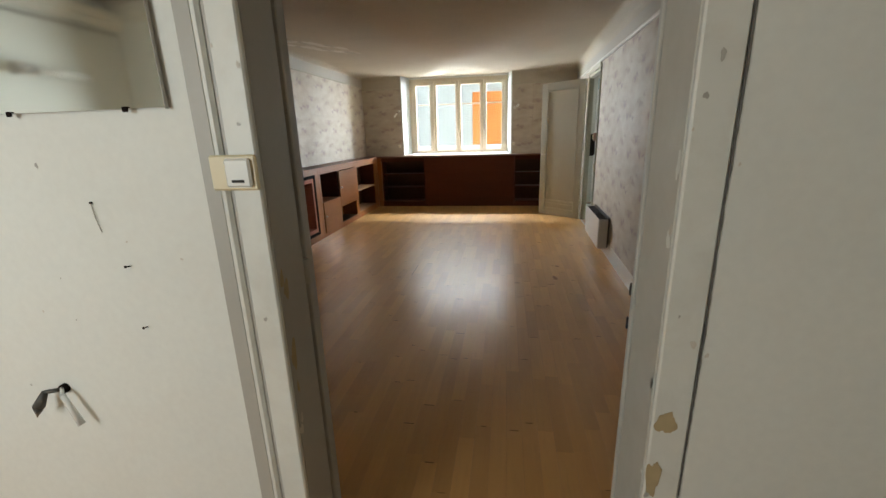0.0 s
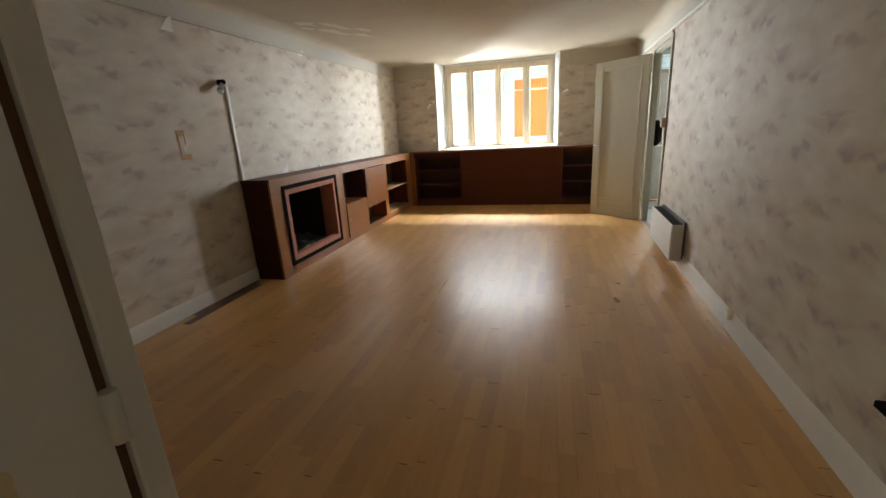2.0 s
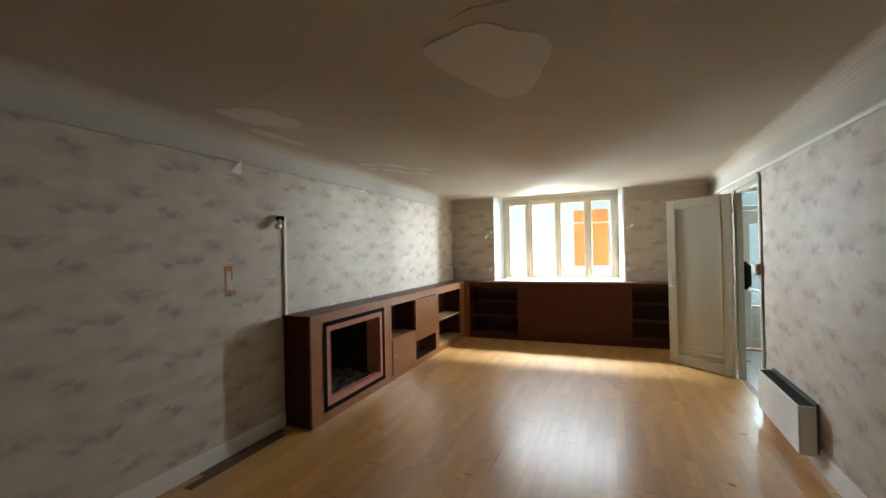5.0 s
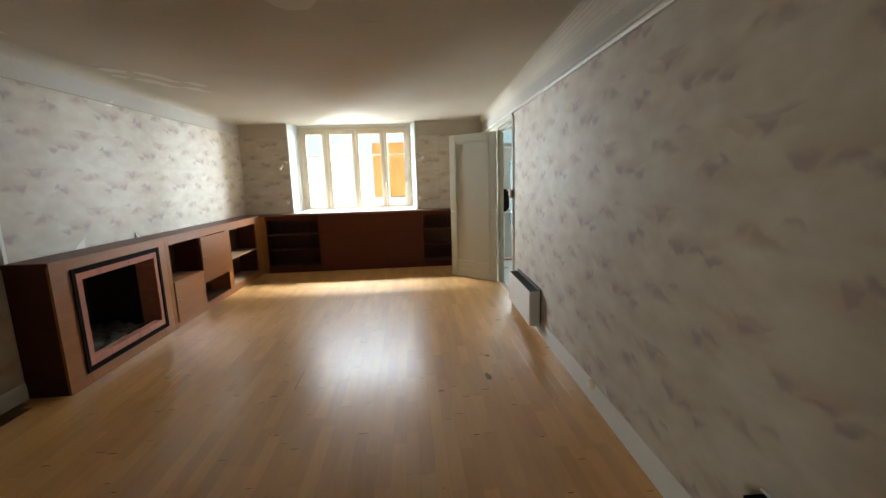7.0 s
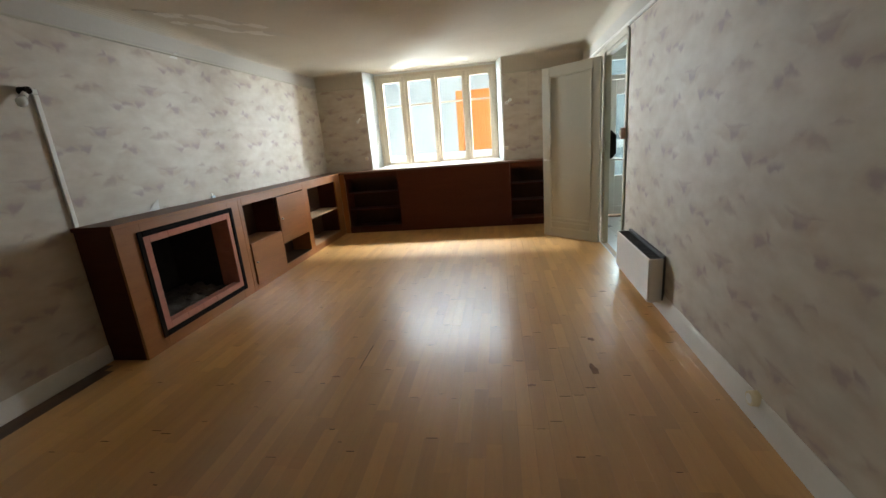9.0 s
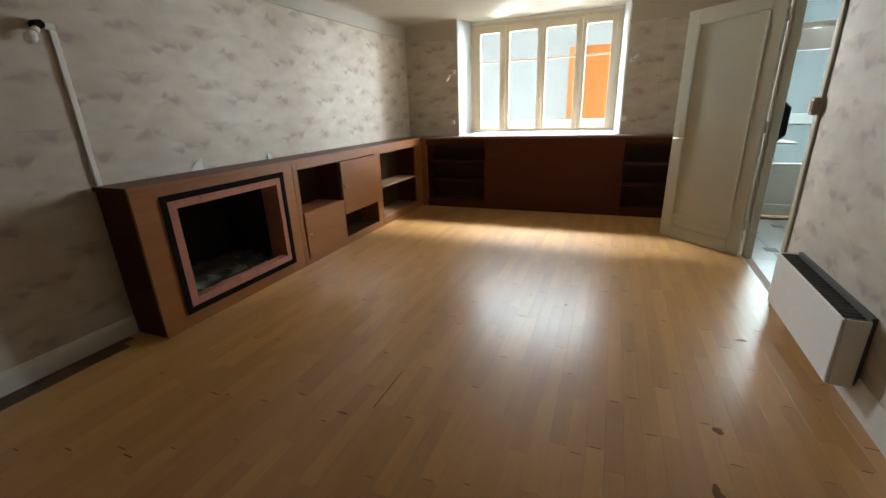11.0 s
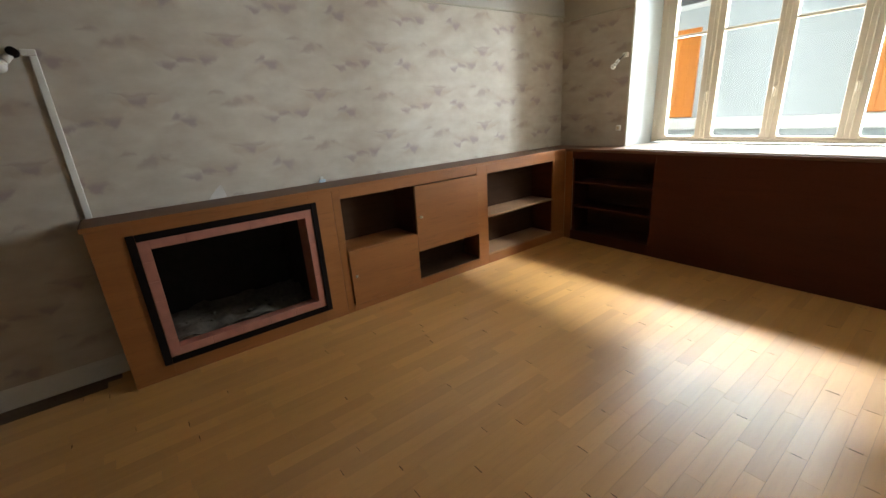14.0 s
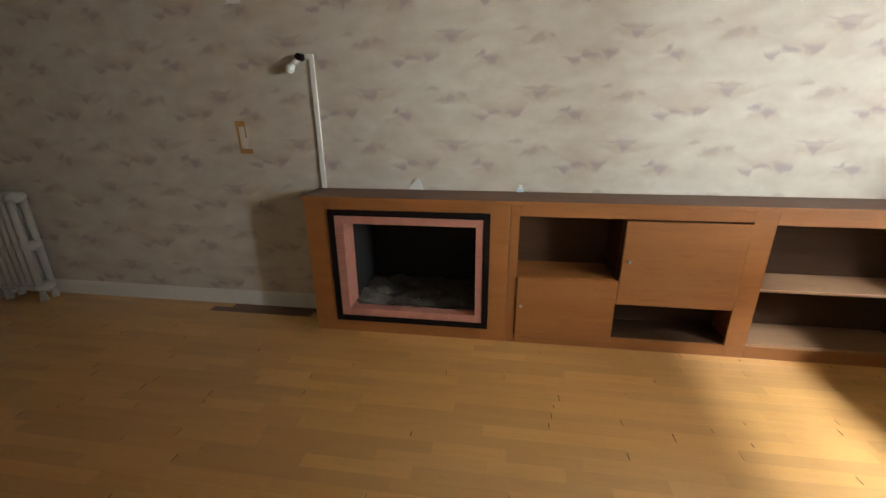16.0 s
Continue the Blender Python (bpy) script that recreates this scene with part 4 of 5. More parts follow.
solid("worktop_window", bm, M_CABTOP, "dark wooden top along the window wall", "worktop", "thing")
solid("window_board", B(OX0 + 0.03, OX1 - 0.03, WY - 0.29, SY - 0.012, TOP + 0.0005, TOP + 0.012, bevel=0.003), M_SILLTOP, "pale window board, glossy", "window sill", "thing")

# ---- door in the askew wall ----
def rw(x, y, z):
    return RW @ Vector((x, y, z))


df = thing("door_frame", RW @ Matrix.Translation((0.08, D0, 0)), "cream painted door frame between the rooms", "door frame", kind="structure")
for a in ((0.0, 0.038, D0 - 0.0, D0 + 0.03), (0.0, 0.038, D1 - 0.022, D1)):
    part("jamb", B(a[0] - 0.012, a[1] + 0.01, a[2], a[3], 0, DH, bevel=0.003, m=RW), M_CREAM, df)
part("head", B(-0.012, 0.048, D0 + 0.0305, D1 - 0.0305, DH - 0.035, DH, bevel=0.003, m=RW), M_CREAM, df)
part("edge_batten", B(-0.018, -0.001, D0 - 0.045, D0 - 0.003, 0, 2.13, bevel=0.003, m=RW), M_CREAM, df)
part("casing", B(-0.02, -0.001, D1 + 0.002, D1 + 0.07, 0, DH + 0.07, bevel=0.004, m=RW), M_CREAM, df)
part("casing", B(-0.02, -0.001, D0, D1 + 0.001, DH + 0.001, DH + 0.07, bevel=0.004, m=RW), M_CREAM, df)
part("threshold", B(-0.005, 0.048, D0 + 0.031, D1 - 0.031, -0.015, 0.004, m=RW), M_SHELF, df, "worn wooden threshold")

# leaf, hinged on the far jamb and swung well open
HX, HYY = 1.135, 6.535
ang = math.degrees(math.atan2(7.087 - HYY, 0.572 - HX))
LEAF = pose(HX, HYY, 0, 0, 0, ang)      # x along the leaf, y: its face towards the room is +y
LW, LH = 0.79, 2.065
dl = thing("door", LEAF, "cream painted panelled door leaf standing wide open", "door")


def lp(name, x0, x1, y0, y1, z0, z1, mat_, parent, bevel=0.003, label=""):
    return part(name, B(x0, x1, y0, y1, z0, z1, bevel=bevel, m=LEAF), mat_, parent, label)


for a in ((0, 0.105, 0.008, LH), (LW - 0.105, LW, 0.008, LH)):
    lp("stile", a[0], a[1], -0.018, 0.018, a[2], a[3], M_CREAM, dl)
for a in ((0.008, 0.115), (0.205, 0.245), (LH - 0.11, LH)):
    lp("rail", 0.1052, LW - 0.1052, -0.018, 0.018, a[0], a[1], M_CREAM, dl)
lp("panel", 0.1052, LW - 0.1052, -0.008, 0.008, 0.246, LH - 0.111, M_CREAM, dl, 0.0)
lp("panel", 0.1052, LW - 0.1052, -0.008, 0.008, 0.116, 0.204, M_CREAM, dl, 0.0)
for s in (-1, 1):
    y0, y1 = sorted((s * 0.0082, s * 0.021))
    for z0, z1 in ((0.246, LH - 0.111), (0.116, 0.204)):
        for a in ((0.106, 0.122, z0, z1), (LW - 0.122, LW - 0.106, z0, z1), (0.1225, LW - 0.1225, z0, z0 + 0.014), (0.1225, LW - 0.1225, z1 - 0.014, z1)):
            lp("moulding", a[0], a[1], y0, y1, a[2], a[3], M_CREAM, dl, 0.004)
    y0, y1 = sorted((s * 0.0182, s * 0.023))
    h = lp("handle_plate", LW - 0.065, LW - 0.03, y0, y1, 0.95, 1.13, M_CREAM, dl, 0.002, "worn metal handle plate")
    bm = cyl(bmesh.new(), (LW - 0.047, s * 0.022, 0.985), (LW - 0.047, s * 0.062, 0.985), 0.008, seg=10)
    cyl(bm, (LW - 0.047, s * 0.058, 0.985), (LW - 0.15, s * 0.062, 0.982), 0.009, 0.007, 10)
    bmesh.ops.transform(bm, matrix=LEAF, verts=bm.verts[:])
    part("lever", bm, M_STEEL, h, "worn steel lever")
for z in (0.25, 1.05, 1.85):
    bm = cyl(bmesh.new(), (-0.008, 0.0, z), (-0.008, 0.0, z + 0.09), 0.009, seg=10)
    bmesh.ops.transform(bm, matrix=LEAF, verts=bm.verts[:])
    part("hinge", bm, M_CREAM, dl)

sx = thing("light_switch", RW @ Matrix.Translation((-0.02, D0 - 0.03, 1.22)), "brown bakelite light switch on the door batten", "light switch")
part("box", B(-0.052, -0.019, D0 - 0.055, D0 + 0.005, 1.21, 1.31, bevel=0.004, m=RW), simple("pinkish_bakelite", (0.36, 0.22, 0.17), 0.4), sx)
part("rocker", B(-0.060, -0.0522, D0 - 0.043, D0 - 0.008, 1.23, 1.29, bevel=0.003, m=RW), M_IVORY, sx)

# ---- electric convectors on the askew wall ----
def convector(y0, y1, z0, z1, lbl):
    h = thing("electric_heater", RW @ Matrix.Translation((-0.05, (y0 + y1) / 2, z0)), lbl, "heater", "wall heaters")
    part("back_plate", B(-0.022, -0.003, y0 + 0.012, y1 - 0.012, z0 + 0.01, z1 + 0.015, m=RW), M_GRILLE, h, "dark back plate")
    part("front", B(-0.118, -0.106, y0, y1, z0, z1, bevel=0.006, m=RW), M_HEAT, h)
    for a in ((y0, y0 + 0.012), (y1 - 0.012, y1)):
        part("end_panel", B(-0.1055, -0.0225, a[0], a[1], z0, z1, bevel=0.002, m=RW), M_HEAT, h)
    part("bottom", B(-0.1055, -0.0225, y0 + 0.0125, y1 - 0.0125, z0, z0 + 0.006, m=RW), M_HEAT, h)
    g = part("top_grille", B(-0.1055, -0.0225, y0 + 0.0125, y1 - 0.0125, z1 - 0.016, z1 - 0.010, m=RW), M_GRILLE, h, "dark slotted top grille")
    n = 24
    for i in range(n):
        y = y0 + 0.02 + (y1 - y0 - 0.04) * i / (n - 1)
        part("slat", B(-0.105, -0.023, y - 0.004, y + 0.004, z1 - 0.0098, z1 - 0.004, m=RW), M_GRILLE, g)
    return h


convector(1.975, 2.885, 0.095, 0.418, "white enamelled electric convector with a dark top grille")

bx = thing("wall_vent_box", RW @ Matrix.Translation((-0.03, -0.72, 0.40)), "dark metal vent box low on the papered wall", "vent")
part("body", B(-0.075, -0.001, -0.99, -0.47, 0.415, 0.440, bevel=0.004, m=RW), M_BLACK, bx)
part("rim", B(-0.012, -0.0005, -1.0, -0.46, 0.4405, 0.452, bevel=0.002, m=RW), M_WHITE, bx, "pale rim")

so = thing("wall_socket", RW @ Matrix.Translation((-0.022, 0.82, 0.12)), "round ivory wall socket above the baseboard", "socket")
part("body", cyl(bmesh.new(), rw(-0.002, 0.82, 0.125), rw(-0.035, 0.82, 0.125), 0.036, 0.032, 20), M_IVORY, so)
part("face", cyl(bmesh.new(), rw(-0.0355, 0.82, 0.125), rw(-0.038, 0.82, 0.125), 0.022, 0.022, 16), M_PLASTIC, so)

# ---- bare lamp holders and sockets on the papered walls ----
def lamp_holder(name, at, out, droop, lbl, box_mat):
    """A small wall block with a drooping bulb holder. out: off the wall; droop: along the wall and down."""
    at, out, droop = Vector(at), Vector(out), Vector(droop)
    h = thing(name, at, lbl, "wall lamp", "bare lamp holders")
    side = Vector((abs(out.y), abs(out.x), 0)) * 0.022
    lo, hi = at - side - Vector((0, 0, 0.02)), at + side + Vector((0, 0, 0.02)) + out * 0.035
    part("block", B(*sorted((lo.x, hi.x)), *sorted((lo.y, hi.y)), lo.z, hi.z, bevel=0.004), box_mat, h)
    p = at + out * 0.036
    part("stalk", cyl(bmesh.new(), p, p + droop * 0.45 + out * 0.03, 0.005, seg=8), M_GRILLE, h)
    part("holder", cyl(bmesh.new(), p + droop * 0.45 + out * 0.03, p + droop * 0.8 + out * 0.035, 0.014, 0.017, 14), M_PLASTIC, h)
    b = cyl(bmesh.new(), p + droop * 0.8 + out * 0.035, p + droop * 1.0 + out * 0.037, 0.012, 0.02, 14)
    part("bulb", ball(b, p + droop * 1.12 + out * 0.038, 0.024), M_BULB, h, "clouded bulb")
    return h


LZ = 1.80                               # height of the block at the conduit's end
lm = thing("wall_lamp", (LX, 3.84, LZ), "black bulb holder with a clouded bulb at the conduit's end", "wall lamp", "bare lamp holders")
part("block", cyl(bmesh.new(), (LX + 0.001, 3.838, LZ), (LX + 0.058, 3.838, LZ), 0.024, 0.021, 18), M_BLACK, lm)
part("holder", cyl(bmesh.new(), (LX + 0.040, 3.828, LZ - 0.016), (LX + 0.052, 3.800, LZ - 0.044), 0.015, 0.020, 14), M_PLASTIC, lm)
part("bulb", ball(cyl(bmesh.new(), (LX + 0.052, 3.800, LZ - 0.044), (LX + 0.058, 3.785, LZ - 0.062), 0.017, 0.025, 14), (LX + 0.060, 3.779, LZ - 0.070), 0.029), M_BULB, lm, "clouded bulb")
lamp_holder("wall_lamp", (-2.06, WY, 1.80), (0, -1, 0), (-0.07, -0.01, -0.085), "bare bulb holder on a white block beside the window", M_PLASTIC)
lamp_holder("wall_lamp", (0.145, WY, 1.79), (0, -1, 0), (0.05, -0.01, 0.03), "bare bulb holder on a white block beside the window", M_PLASTIC)
cd = thing("cable_conduit", (LX, 3.905, TOP), "white plastic cable conduit from cupboard top to lamp", "conduit")
part("trunking", B(LX + 0.0005, LX + 0.018, 3.890, 3.922, TOP + 0.001, LZ - 0.016, bevel=0.003), M_PLASTIC, cd)
part("elbow", B(LX + 0.0005, LX + 0.018, 3.863, 3.922, LZ - 0.0155, LZ + 0.016, bevel=0.003), M_PLASTIC, cd)
for x in (-2.085, 0.125):
    s = thing("wall_socket", (x, WY, 1.14), "small white socket beside the window reveal", "socket", "sockets beside the window")
    part("body", B(x - 0.024, x + 0.024, WY - 0.024, WY - 0.0005, 1.115, 1.168, bevel=0.005), M_PLASTIC, s)
    part("face", B(x - 0.013, x + 0.013, WY - 0.027, WY - 0.0242, 1.127, 1.155, bevel=0.001), M_IVORY, s)

# glue marks of a removed fitting: a brown open ring
gm = thing("glue_mark", (LX, 3.35, 1.2), "brown glue outline of a removed wall fitting", "wall mark")
M_GLUE = simple("brown_glue", (0.40, 0.20, 0.055), 0.6, 0, 0.3)
for a in ((3.300, 3.316, 1.2255, 1.3745), (3.296, 3.368, 1.375, 1.412), (3.302, 3.398, 1.192, 1.225), (3.358, 3.368, 1.30, 1.3745)):
    part("glue_strip", B(LX + 0.0005, LX + 0.004, *a, bevel=0.001), M_GLUE, gm)
part("bare_plaster", flake(bmesh.new(), "x", (LX + 0.001, 3.357, 1.31), 0.028, 0.07, 31, 0.0008), M_PATCH, gm, "bare plaster")


def paper_curl(at, w, h, seed, lbl):
    """A torn tongue of paper that curls off the wall."""
    rnd = random.Random(seed)
    bm = bmesh.new()
    rows = []
    for i in range(7):
        t = i / 6
        half = w * 0.5 * (1 - t) ** 0.8 + 0.003
        off = 0.002 + 0.03 * t * t
        rows.append([bm.verts.new((at[0] + off, at[1] + k * half + w * 0.25 * t, at[2] + h * t)) for k in (-1, 0, 1)])
    for a, b in zip(rows, rows[1:]):
        for k in (0, 1):
            bm.faces.new((a[k], a[k + 1], b[k + 1], b[k]))
    r = bmesh.ops.extrude_face_region(bm, geom=bm.faces[:])
    bmesh.ops.translate(bm, verts=[g for g in r["geom"] if isinstance(g, bmesh.types.BMVert)], vec=(0.0012, 0, 0))
    bmesh.ops.recalc_face_normals(bm, faces=bm.faces[:])
    return solid("torn_wallpaper", bm, M_PULP, lbl, "torn wallpaper", "thing", "torn wallpaper tongues")


paper_curl((LX, 4.56, TOP + 0.001), 0.10, 0.085, 3, "white torn tongue of wallpaper above the fireplace top")
paper_curl((LX, 3.42, 2.12), 0.10, 0.10, 4, "white torn tongue of wallpaper under the cove")
paper_curl((LX, 5.16, 2.20), 0.09, 0.05, 5, "white torn tongue of wallpaper under the cove")
cl = thing("plastic_clip", (LX + 0.012, 5.26, TOP), "small pale blue plastic clip on the cupboard top", "clip")
part("base", B(LX + 0.003, LX + 0.022, 5.24, 5.285, TOP + 0.0005, TOP + 0.022, bevel=0.002), simple("pale_blue_plastic", (0.55, 0.66, 0.74), 0.35), cl)
part("tab", B(LX + 0.003, LX + 0.010, 5.25, 5.275, TOP + 0.0222, TOP + 0.045, bevel=0.002), M_PLASTIC, cl)

# ---- peeled patches of the ceiling ----
def shard(corners, seed, ragged=0.02):
    """A flat flake of bare plaster with torn edges between a few corners."""
    rnd = random.Random(seed)
    bm, rim = bmesh.new(), []
    for _ in range(2):
        corners = [(a[0] * k + b[0] * (1 - k), a[1] * k + b[1] * (1 - k)) for a, b in zip(corners, corners[1:] + corners[:1]) for k in (0.78, 0.22)]
    for (x0, y0), (x1, y1) in zip(corners, corners[1:] + corners[:1]):
        n = max(2, int(math.hypot(x1 - x0, y1 - y0) / 0.035))
        for i in range(n):
            k = i / n
            w = ragged * (0.4 if i == 0 else 1)
            rim.append(bm.verts.new((x0 + (x1 - x0) * k + rnd.uniform(-w, w), y0 + (y1 - y0) * k + rnd.uniform(-w, w), CZ - 0.001)))
    top = bm.faces.new(rim)
    r = bmesh.ops.extrude_face_region(bm, geom=[top])
    bmesh.ops.translate(bm, verts=[g for g in r["geom"] if isinstance(g, bmesh.types.BMVert)], vec=(0, 0, -0.0008 - 0.00013 * (seed % 23)))
    bmesh.ops.recalc_face_normals(bm, faces=bm.faces[:])
    return bm


CP = ([(-0.944, 2.832), (-0.783, 2.774), (-0.595, 2.704), (-0.496, 2.842), (-0.378, 2.906), (-0.349, 3.079), (-0.453, 3.336), (-0.554, 3.585), (-0.721, 3.615), (-0.815, 3.377), (-0.894, 3.131)],
      [(-2.48, 2.93), (-2.16, 3.07), (-2.13, 3.46), (-2.30, 3.52), (-2.50, 3.24)],
      [(-2.63, 3.36), (-2.53, 3.42), (-2.53, 4.03), (-2.61, 3.85)],
      [(-1.42, 3.17), (-1.15, 3.22), (-1.22, 3.29), (-1.42, 3.25)],
      [(-0.35, 3.78), (-0.20, 3.76), (-0.23, 3.92)],
      [(-0.74, 2.66), (-0.55, 2.60), (-0.14, 2.70), (-0.10, 2.95), (-0.22, 3.10), (-0.33, 3.05), (-0.36, 2.89), (-0.49, 2.82), (-0.59, 2.69)])
for i, corners in enumerate(CP):
    solid("peeled_patch", shard(corners, 40 + i, 0.018 if i == 1 else 0.011), M_PATCH if i < 3 else M_PATCH2, "pale patch where ceiling paint has peeled off", "peeled paint", "thing", "peeled ceiling patches")
# flaked field by the cove: ragged slivers strung side by side
rnd = random.Random(77)
for i in range(16):
    k, side = (i % 8) / 7, i // 8
    x, y = -2.57 + 0.50 * k + 0.02 * side, 4.72 + 0.62 * k + 0.38 * side + rnd.uniform(-0.05, 0.05)
    L, w = rnd.uniform(0.20, 0.36), rnd.uniform(0.05, 0.09)
    dx, dy = 0.45 * L, 0.89 * L
    solid("peeled_patch", shard([(x - dx * 0.5 - w * 0.4, y - dy * 0.5), (x + w * 0.5, y - dy * 0.25), (x + dx * 0.6, y + dy * 0.5), (x - w * 0.7, y + dy * 0.2)], 90 + i, 0.014), M_PATCH if i % 3 else M_PATCH2, "ragged sliver where ceiling paint has flaked off", "peeled paint", "thing", "peeled ceiling patches")

# ---- old radiator in the back corner ----
rd = thing("cast_iron_radiator", (LX + 0.12, 1.25, 0), "old grey painted cast-iron radiator in the dark corner", "radiator")
for i in range(6):
    y = 1.08 + 0.068 * i
    bm = bmesh.new()
    for x in (LX + 0.075, LX + 0.165):
        cyl(bm, (x, y, 0.12), (x, y, 0.85), 0.026, seg=12)
    for z in (0.12, 0.47, 0.86):
        ball(bm, (LX + 0.12, y, z), 0.06, (1.35, 0.58, 0.75))
    part("section", bm, M_GREYP, rd)
for y in (1.08, 1.42):
    bm = bmesh.new()
    for x in (LX + 0.075, LX + 0.165):
        cyl(bm, (x, y, 0.0), (x, y, 0.10), 0.03, 0.018, 10)
    part("foot", bm, M_GREYP, rd)

# ---- tiled room seen through the door ----
gd = thing("glazed_door", (2.01, 8.2, 0), "white glazed door to the daylight with a transom light", "door", kind="structure")
for a in ((1.56, 1.625, 0, 2.30), (2.355, 2.42, 0, 2.30), (1.6255, 2.3545, 2.245, 2.30), (1.6255, 2.3545, 1.98, 2.045)):
    part("frame", B(a[0], a[1], 8.215, 8.29, a[2], a[3], bevel=0.004), M_WHITE, gd)
for a in ((1.628, 1.735, 0.012, 1.975), (2.245, 2.352, 0.012, 1.975), (1.7355, 2.2445, 1.775, 1.975), (1.7355, 2.2445, 0.012, 0.14), (1.7355, 2.2445, 0.50, 0.61)):
    part("leaf_board", B(a[0], a[1], 8.20, 8.245, a[2], a[3], bevel=0.004), M_WHITE, gd)
part("leaf_panel", B(1.7355, 2.2445, 8.212, 8.23, 0.1405, 0.4995), M_WHITE, gd)
for a in ((1.7355, 2.2445, 0.611, 1.774), (1.6255, 2.3545, 2.046, 2.244)):
    part("pane", B(a[0], a[1], 8.222, 8.226, a[2], a[3]), M_FROST, gd, "greenish pane, tinted to dim the daylight")
sh = thing("wall_shelf", (1.37, 7.1, 0.93), "small white shelf on the tiled room's wall", "shelf")
part("board", B(1.262, 1.50, 6.92, 7.28, 0.925, 0.945, bevel=0.003), M_WHITE, sh)
part("bracket", B(1.262, 1.277, 6.96, 6.98, 0.80, 0.924, bevel=0.002), M_WHITE, sh)
part("bracket", B(1.262, 1.277, 7.22, 7.24, 0.80, 0.924, bevel=0.002), M_WHITE, sh)
bm = B(1.268, 1.435, 6.97, 7.22, 0.9455, 1.285, bevel=0.055)
bg = solid("black_bag", bm, M_BLACK, "black rounded bag standing on the small shelf", "bag", "thing")

# ---- floor tiles of the small room: white with slate insets ----
fl2 = thing("floor_tiles", (2.2, 6.6, 0), "white tiled floor with small dark slate insets", "floor", kind="structure")
T = 0.30
_tile = None
cells = [(i, j) for i in range(8) for j in range(12)]
for i, j in cells:
    x, y = 1.155 + T * i, 4.72 + T * j
    if x + T > 3.1 or y + T > 8.2:
        continue
    if _tile is None:
        bm = B(-T / 2 + 0.002, T / 2 - 0.002, -T / 2 + 0.002, T / 2 - 0.002, -0.015, 0.0, bevel=0.002)
        _tile = bpy.data.meshes.new("tile")
        bm.to_mesh(_tile)
        bm.free()
        _tile.materials.append(M_TILE)
    ob = new("tile", _tile)
    ob.parent = fl2
    ob.location = (x + T / 2 - 2.2, y + T / 2 - 6.6, 0)
_inset = None
for i, j in cells:
    x, y = 1.155 + T * i, 4.72 + T * j
    if (i + j) % 2 or x > 3.0 or y > 8.15 or y < 4.75 or x < 1.3:
        continue
    if _inset is None:
        bm = B(-0.05, 0.05, -0.05, 0.05, -0.01, 0.0035, bevel=0.001)
        _inset = bpy.data.meshes.new("inset")
        bm.to_mesh(_inset)
        bm.free()
        _inset.materials.append(M_TILE2)
    ob = new("slate_inset", _inset)
    ob.parent = fl2
    ob.location = (x - 2.2, y - 6.6, 0)

# ---- parquet: oak strips laid along the room ----
pq = thing("parquet", (-0.8, 4.5, 0), "worn varnished oak strip parquet", "floor", kind="structure")
rnd = random.Random(11)
SW = 0.072
LENS = (0.34, 0.42, 0.50, 0.58)
strip_mesh = {}
for L in LENS:
    bm = B(-SW / 2 + 0.0002, SW / 2 - 0.0002, -L / 2 + 0.0002, L / 2 - 0.0002, -0.014, 0.0, bevel=0.0003)
    me = bpy.data.meshes.new("strip")
    bm.to_mesh(me)
    bm.free()
    me.materials.append(M_FLOOR)
    strip_mesh[L] = me
vs, fs = [], []
joints = []


def add_strip(x, y, L, dz, vs=vs, fs=fs):
    k = len(vs)
    for z, g in ((-0.014, 0.0002), (-0.0003 + dz, 0.0002), (dz, 0.0005)):
        for sx_, sy_ in ((-1, -1), (1, -1), (1, 1), (-1, 1)):
            vs.append((x + sx_ * (SW / 2 - g) + 0.8, y + sy_ * (L / 2 - g) - 4.5, z))
    for r in (0, 4):
        for i in range(4):
            fs.append((k + r + i, k + r + (i + 1) % 4, k + r + 4 + (i + 1) % 4, k + r + 4 + i))
    fs.append((k + 8, k + 9, k + 10, k + 11))


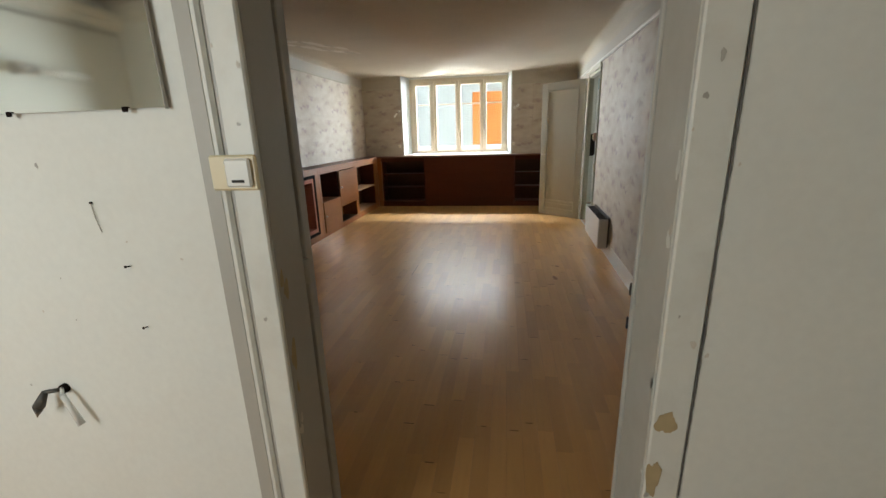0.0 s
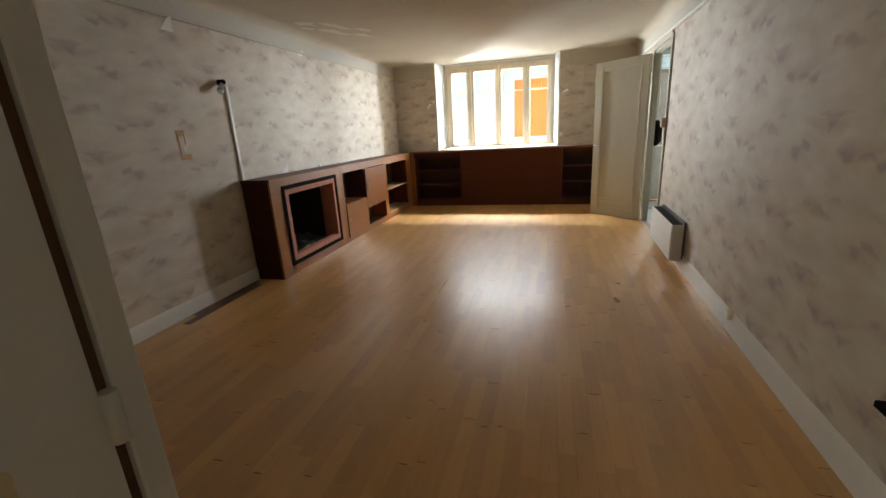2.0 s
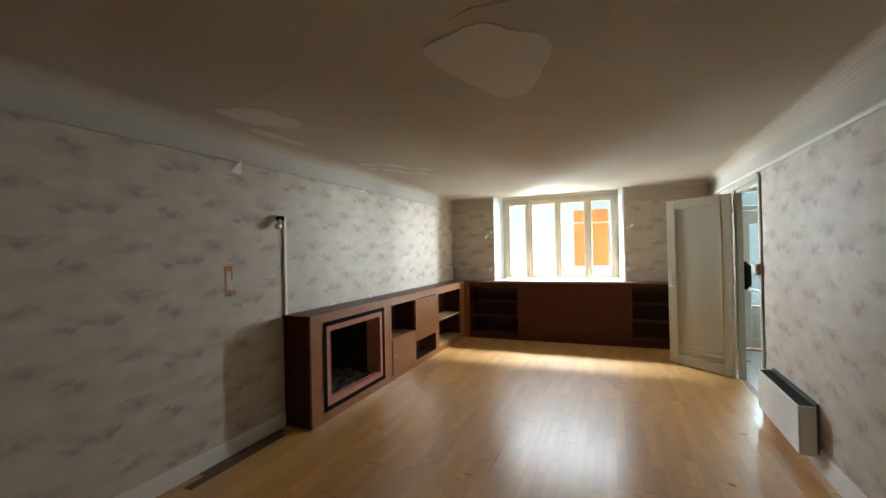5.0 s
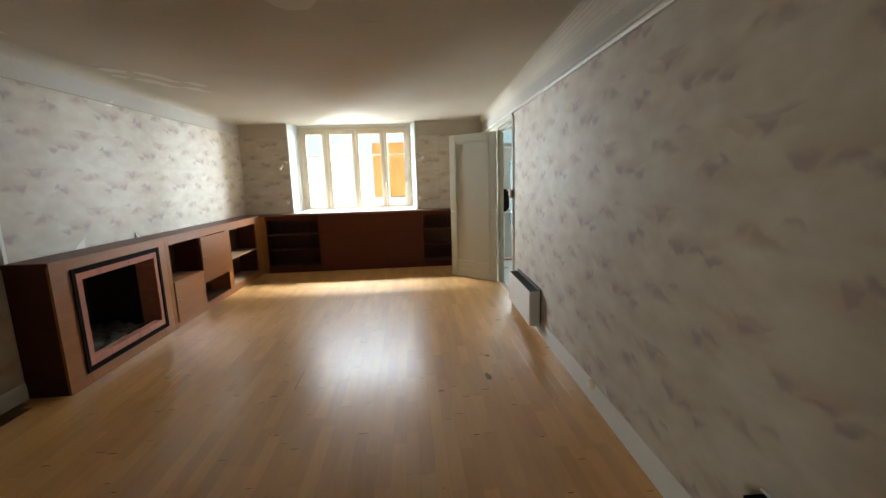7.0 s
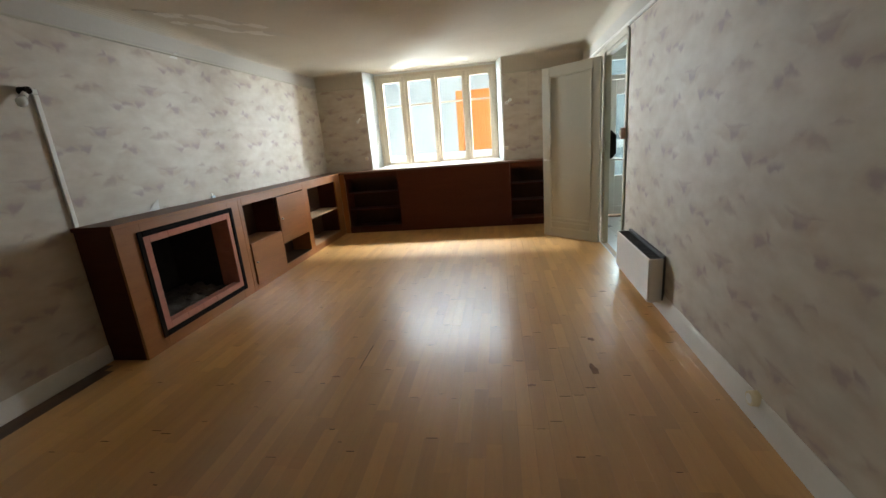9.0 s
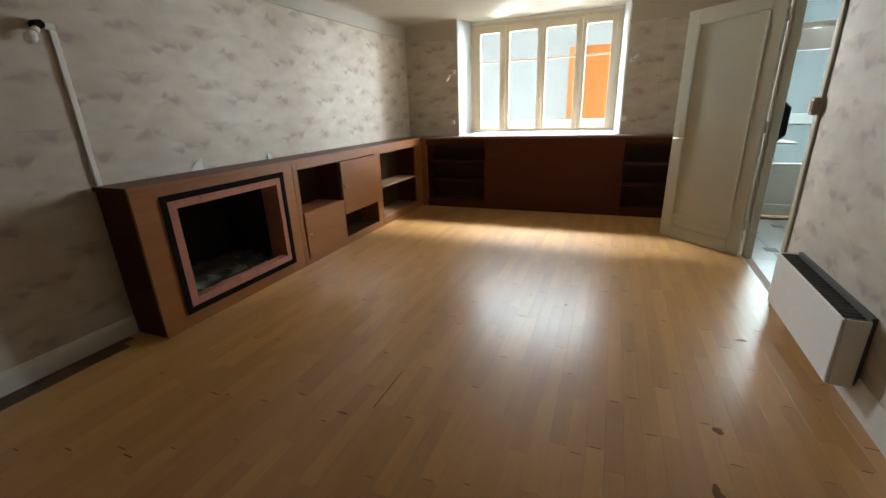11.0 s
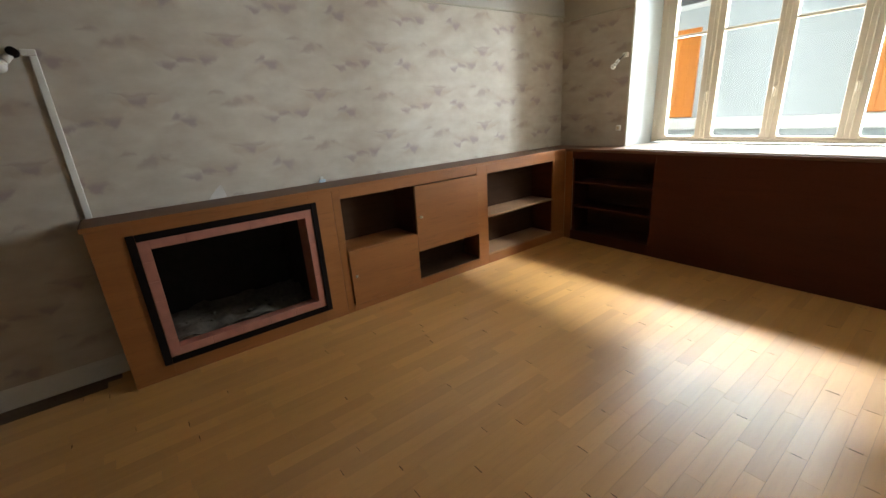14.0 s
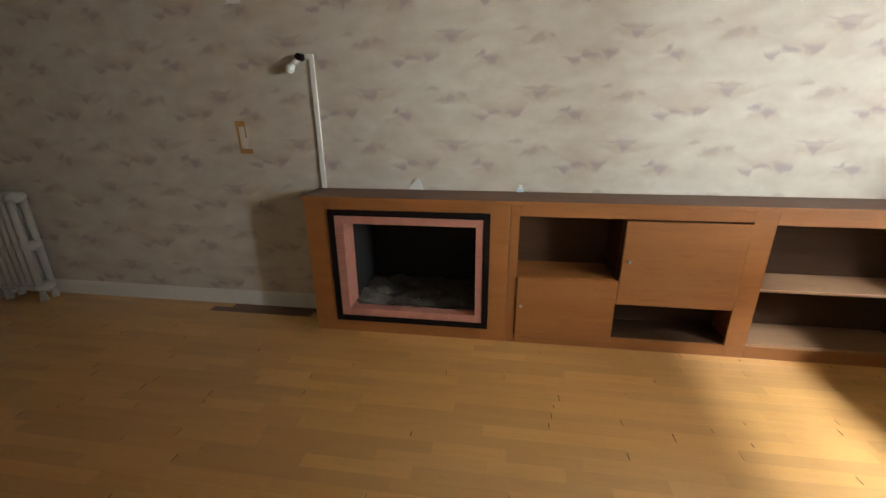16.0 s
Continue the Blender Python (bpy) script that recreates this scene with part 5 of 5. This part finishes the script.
dvs, dfs = [], []
count = 0
for c in range(57):
    x = LX + SW / 2 + 0.001 + c * SW
    y = 0.421
    while y < WY:
        L = rnd.choice(LENS) if y > 0.43 else rnd.uniform(0.12, 0.5)
        ym, dz = y + L / 2, rnd.uniform(-0.0003, 0.0)
        lim = 1.045 + 0.035 * (ym - 2.5)
        if x - SW / 2 < lim + 0.02:
            if rnd.random() < 0.34:
                joints.append((x, y, rnd.uniform(0.001, 0.0028), rnd.uniform(0.25, 0.75)))
            if c < 2 and 3.15 < ym < 3.86:
                add_strip(x, ym, L, dz, dvs, dfs)
            elif 3.6 < ym < 5.5 and -2.3 < x < 0.6 and count < 300:
                ob = new("strip", strip_mesh[L])
                ob.parent = pq
                ob.location = (x + 0.8, ym - 4.5, dz)
                count += 1
            else:
                add_strip(x, ym, L, dz)
        y += L
me = bpy.data.meshes.new("strips")
me.from_pydata(vs, [], fs)
me.materials.append(M_FLOOR)
ob = new("strip_field", me)
ob.parent = pq
tagged(ob, kind="stuff")
me = bpy.data.meshes.new("margin_strips")
me.from_pydata(dvs, [], dfs)
me.materials.append(M_FLOORD)
ob = new("margin_strip_field", me)
ob.parent = pq
tagged(ob, "darker boards along the wall beside the fireplace", kind="stuff")
bm = bmesh.new()
for x, y, g, k in joints:
    box(bm, x - SW / 2 * k, x + SW / 2 * k, y - g, y + g, -0.003, 0.0004)
part("open_joint", bm, M_JOINT, pq, "dark open butt joints")["kind"] = "stuff"
solid("floor_hall", B(-3.2, 1.5, -1.65, 0.42, -0.014, 0.0), M_FLOOR, "worn oak floor of the hall", "floor")

# a few dark worn spots and one splintered joint in the parquet
M_STAIN = simple("dark_worn_spot", (0.27, 0.13, 0.045), 0.45, 0, 0.3)
M_STAIN.node_tree.nodes["Principled BSDF"].inputs["Specular IOR Level"].default_value = 0.15
for i, (x, y, u, v) in enumerate(((0.48, 3.76, 0.022, 0.050), (0.54, 4.12, 0.018, 0.022), (0.81, 4.96, 0.030, 0.012), (-0.18, 5.12, 0.012, 0.012), (0.12, 3.60, 0.020, 0.012), (-1.03, 3.68, 0.024, 0.008))):
    part("worn_spot", flake(bmesh.new(), "z", (x, y, 0.0002), u, v, 300 + i, 0.0004), M_STAIN, pq, "dark worn spot")
part("splinter", B(-0.916, -0.912, 3.76, 4.06, -0.004, 0.0008), M_SUB, pq, "dark splintered joint")
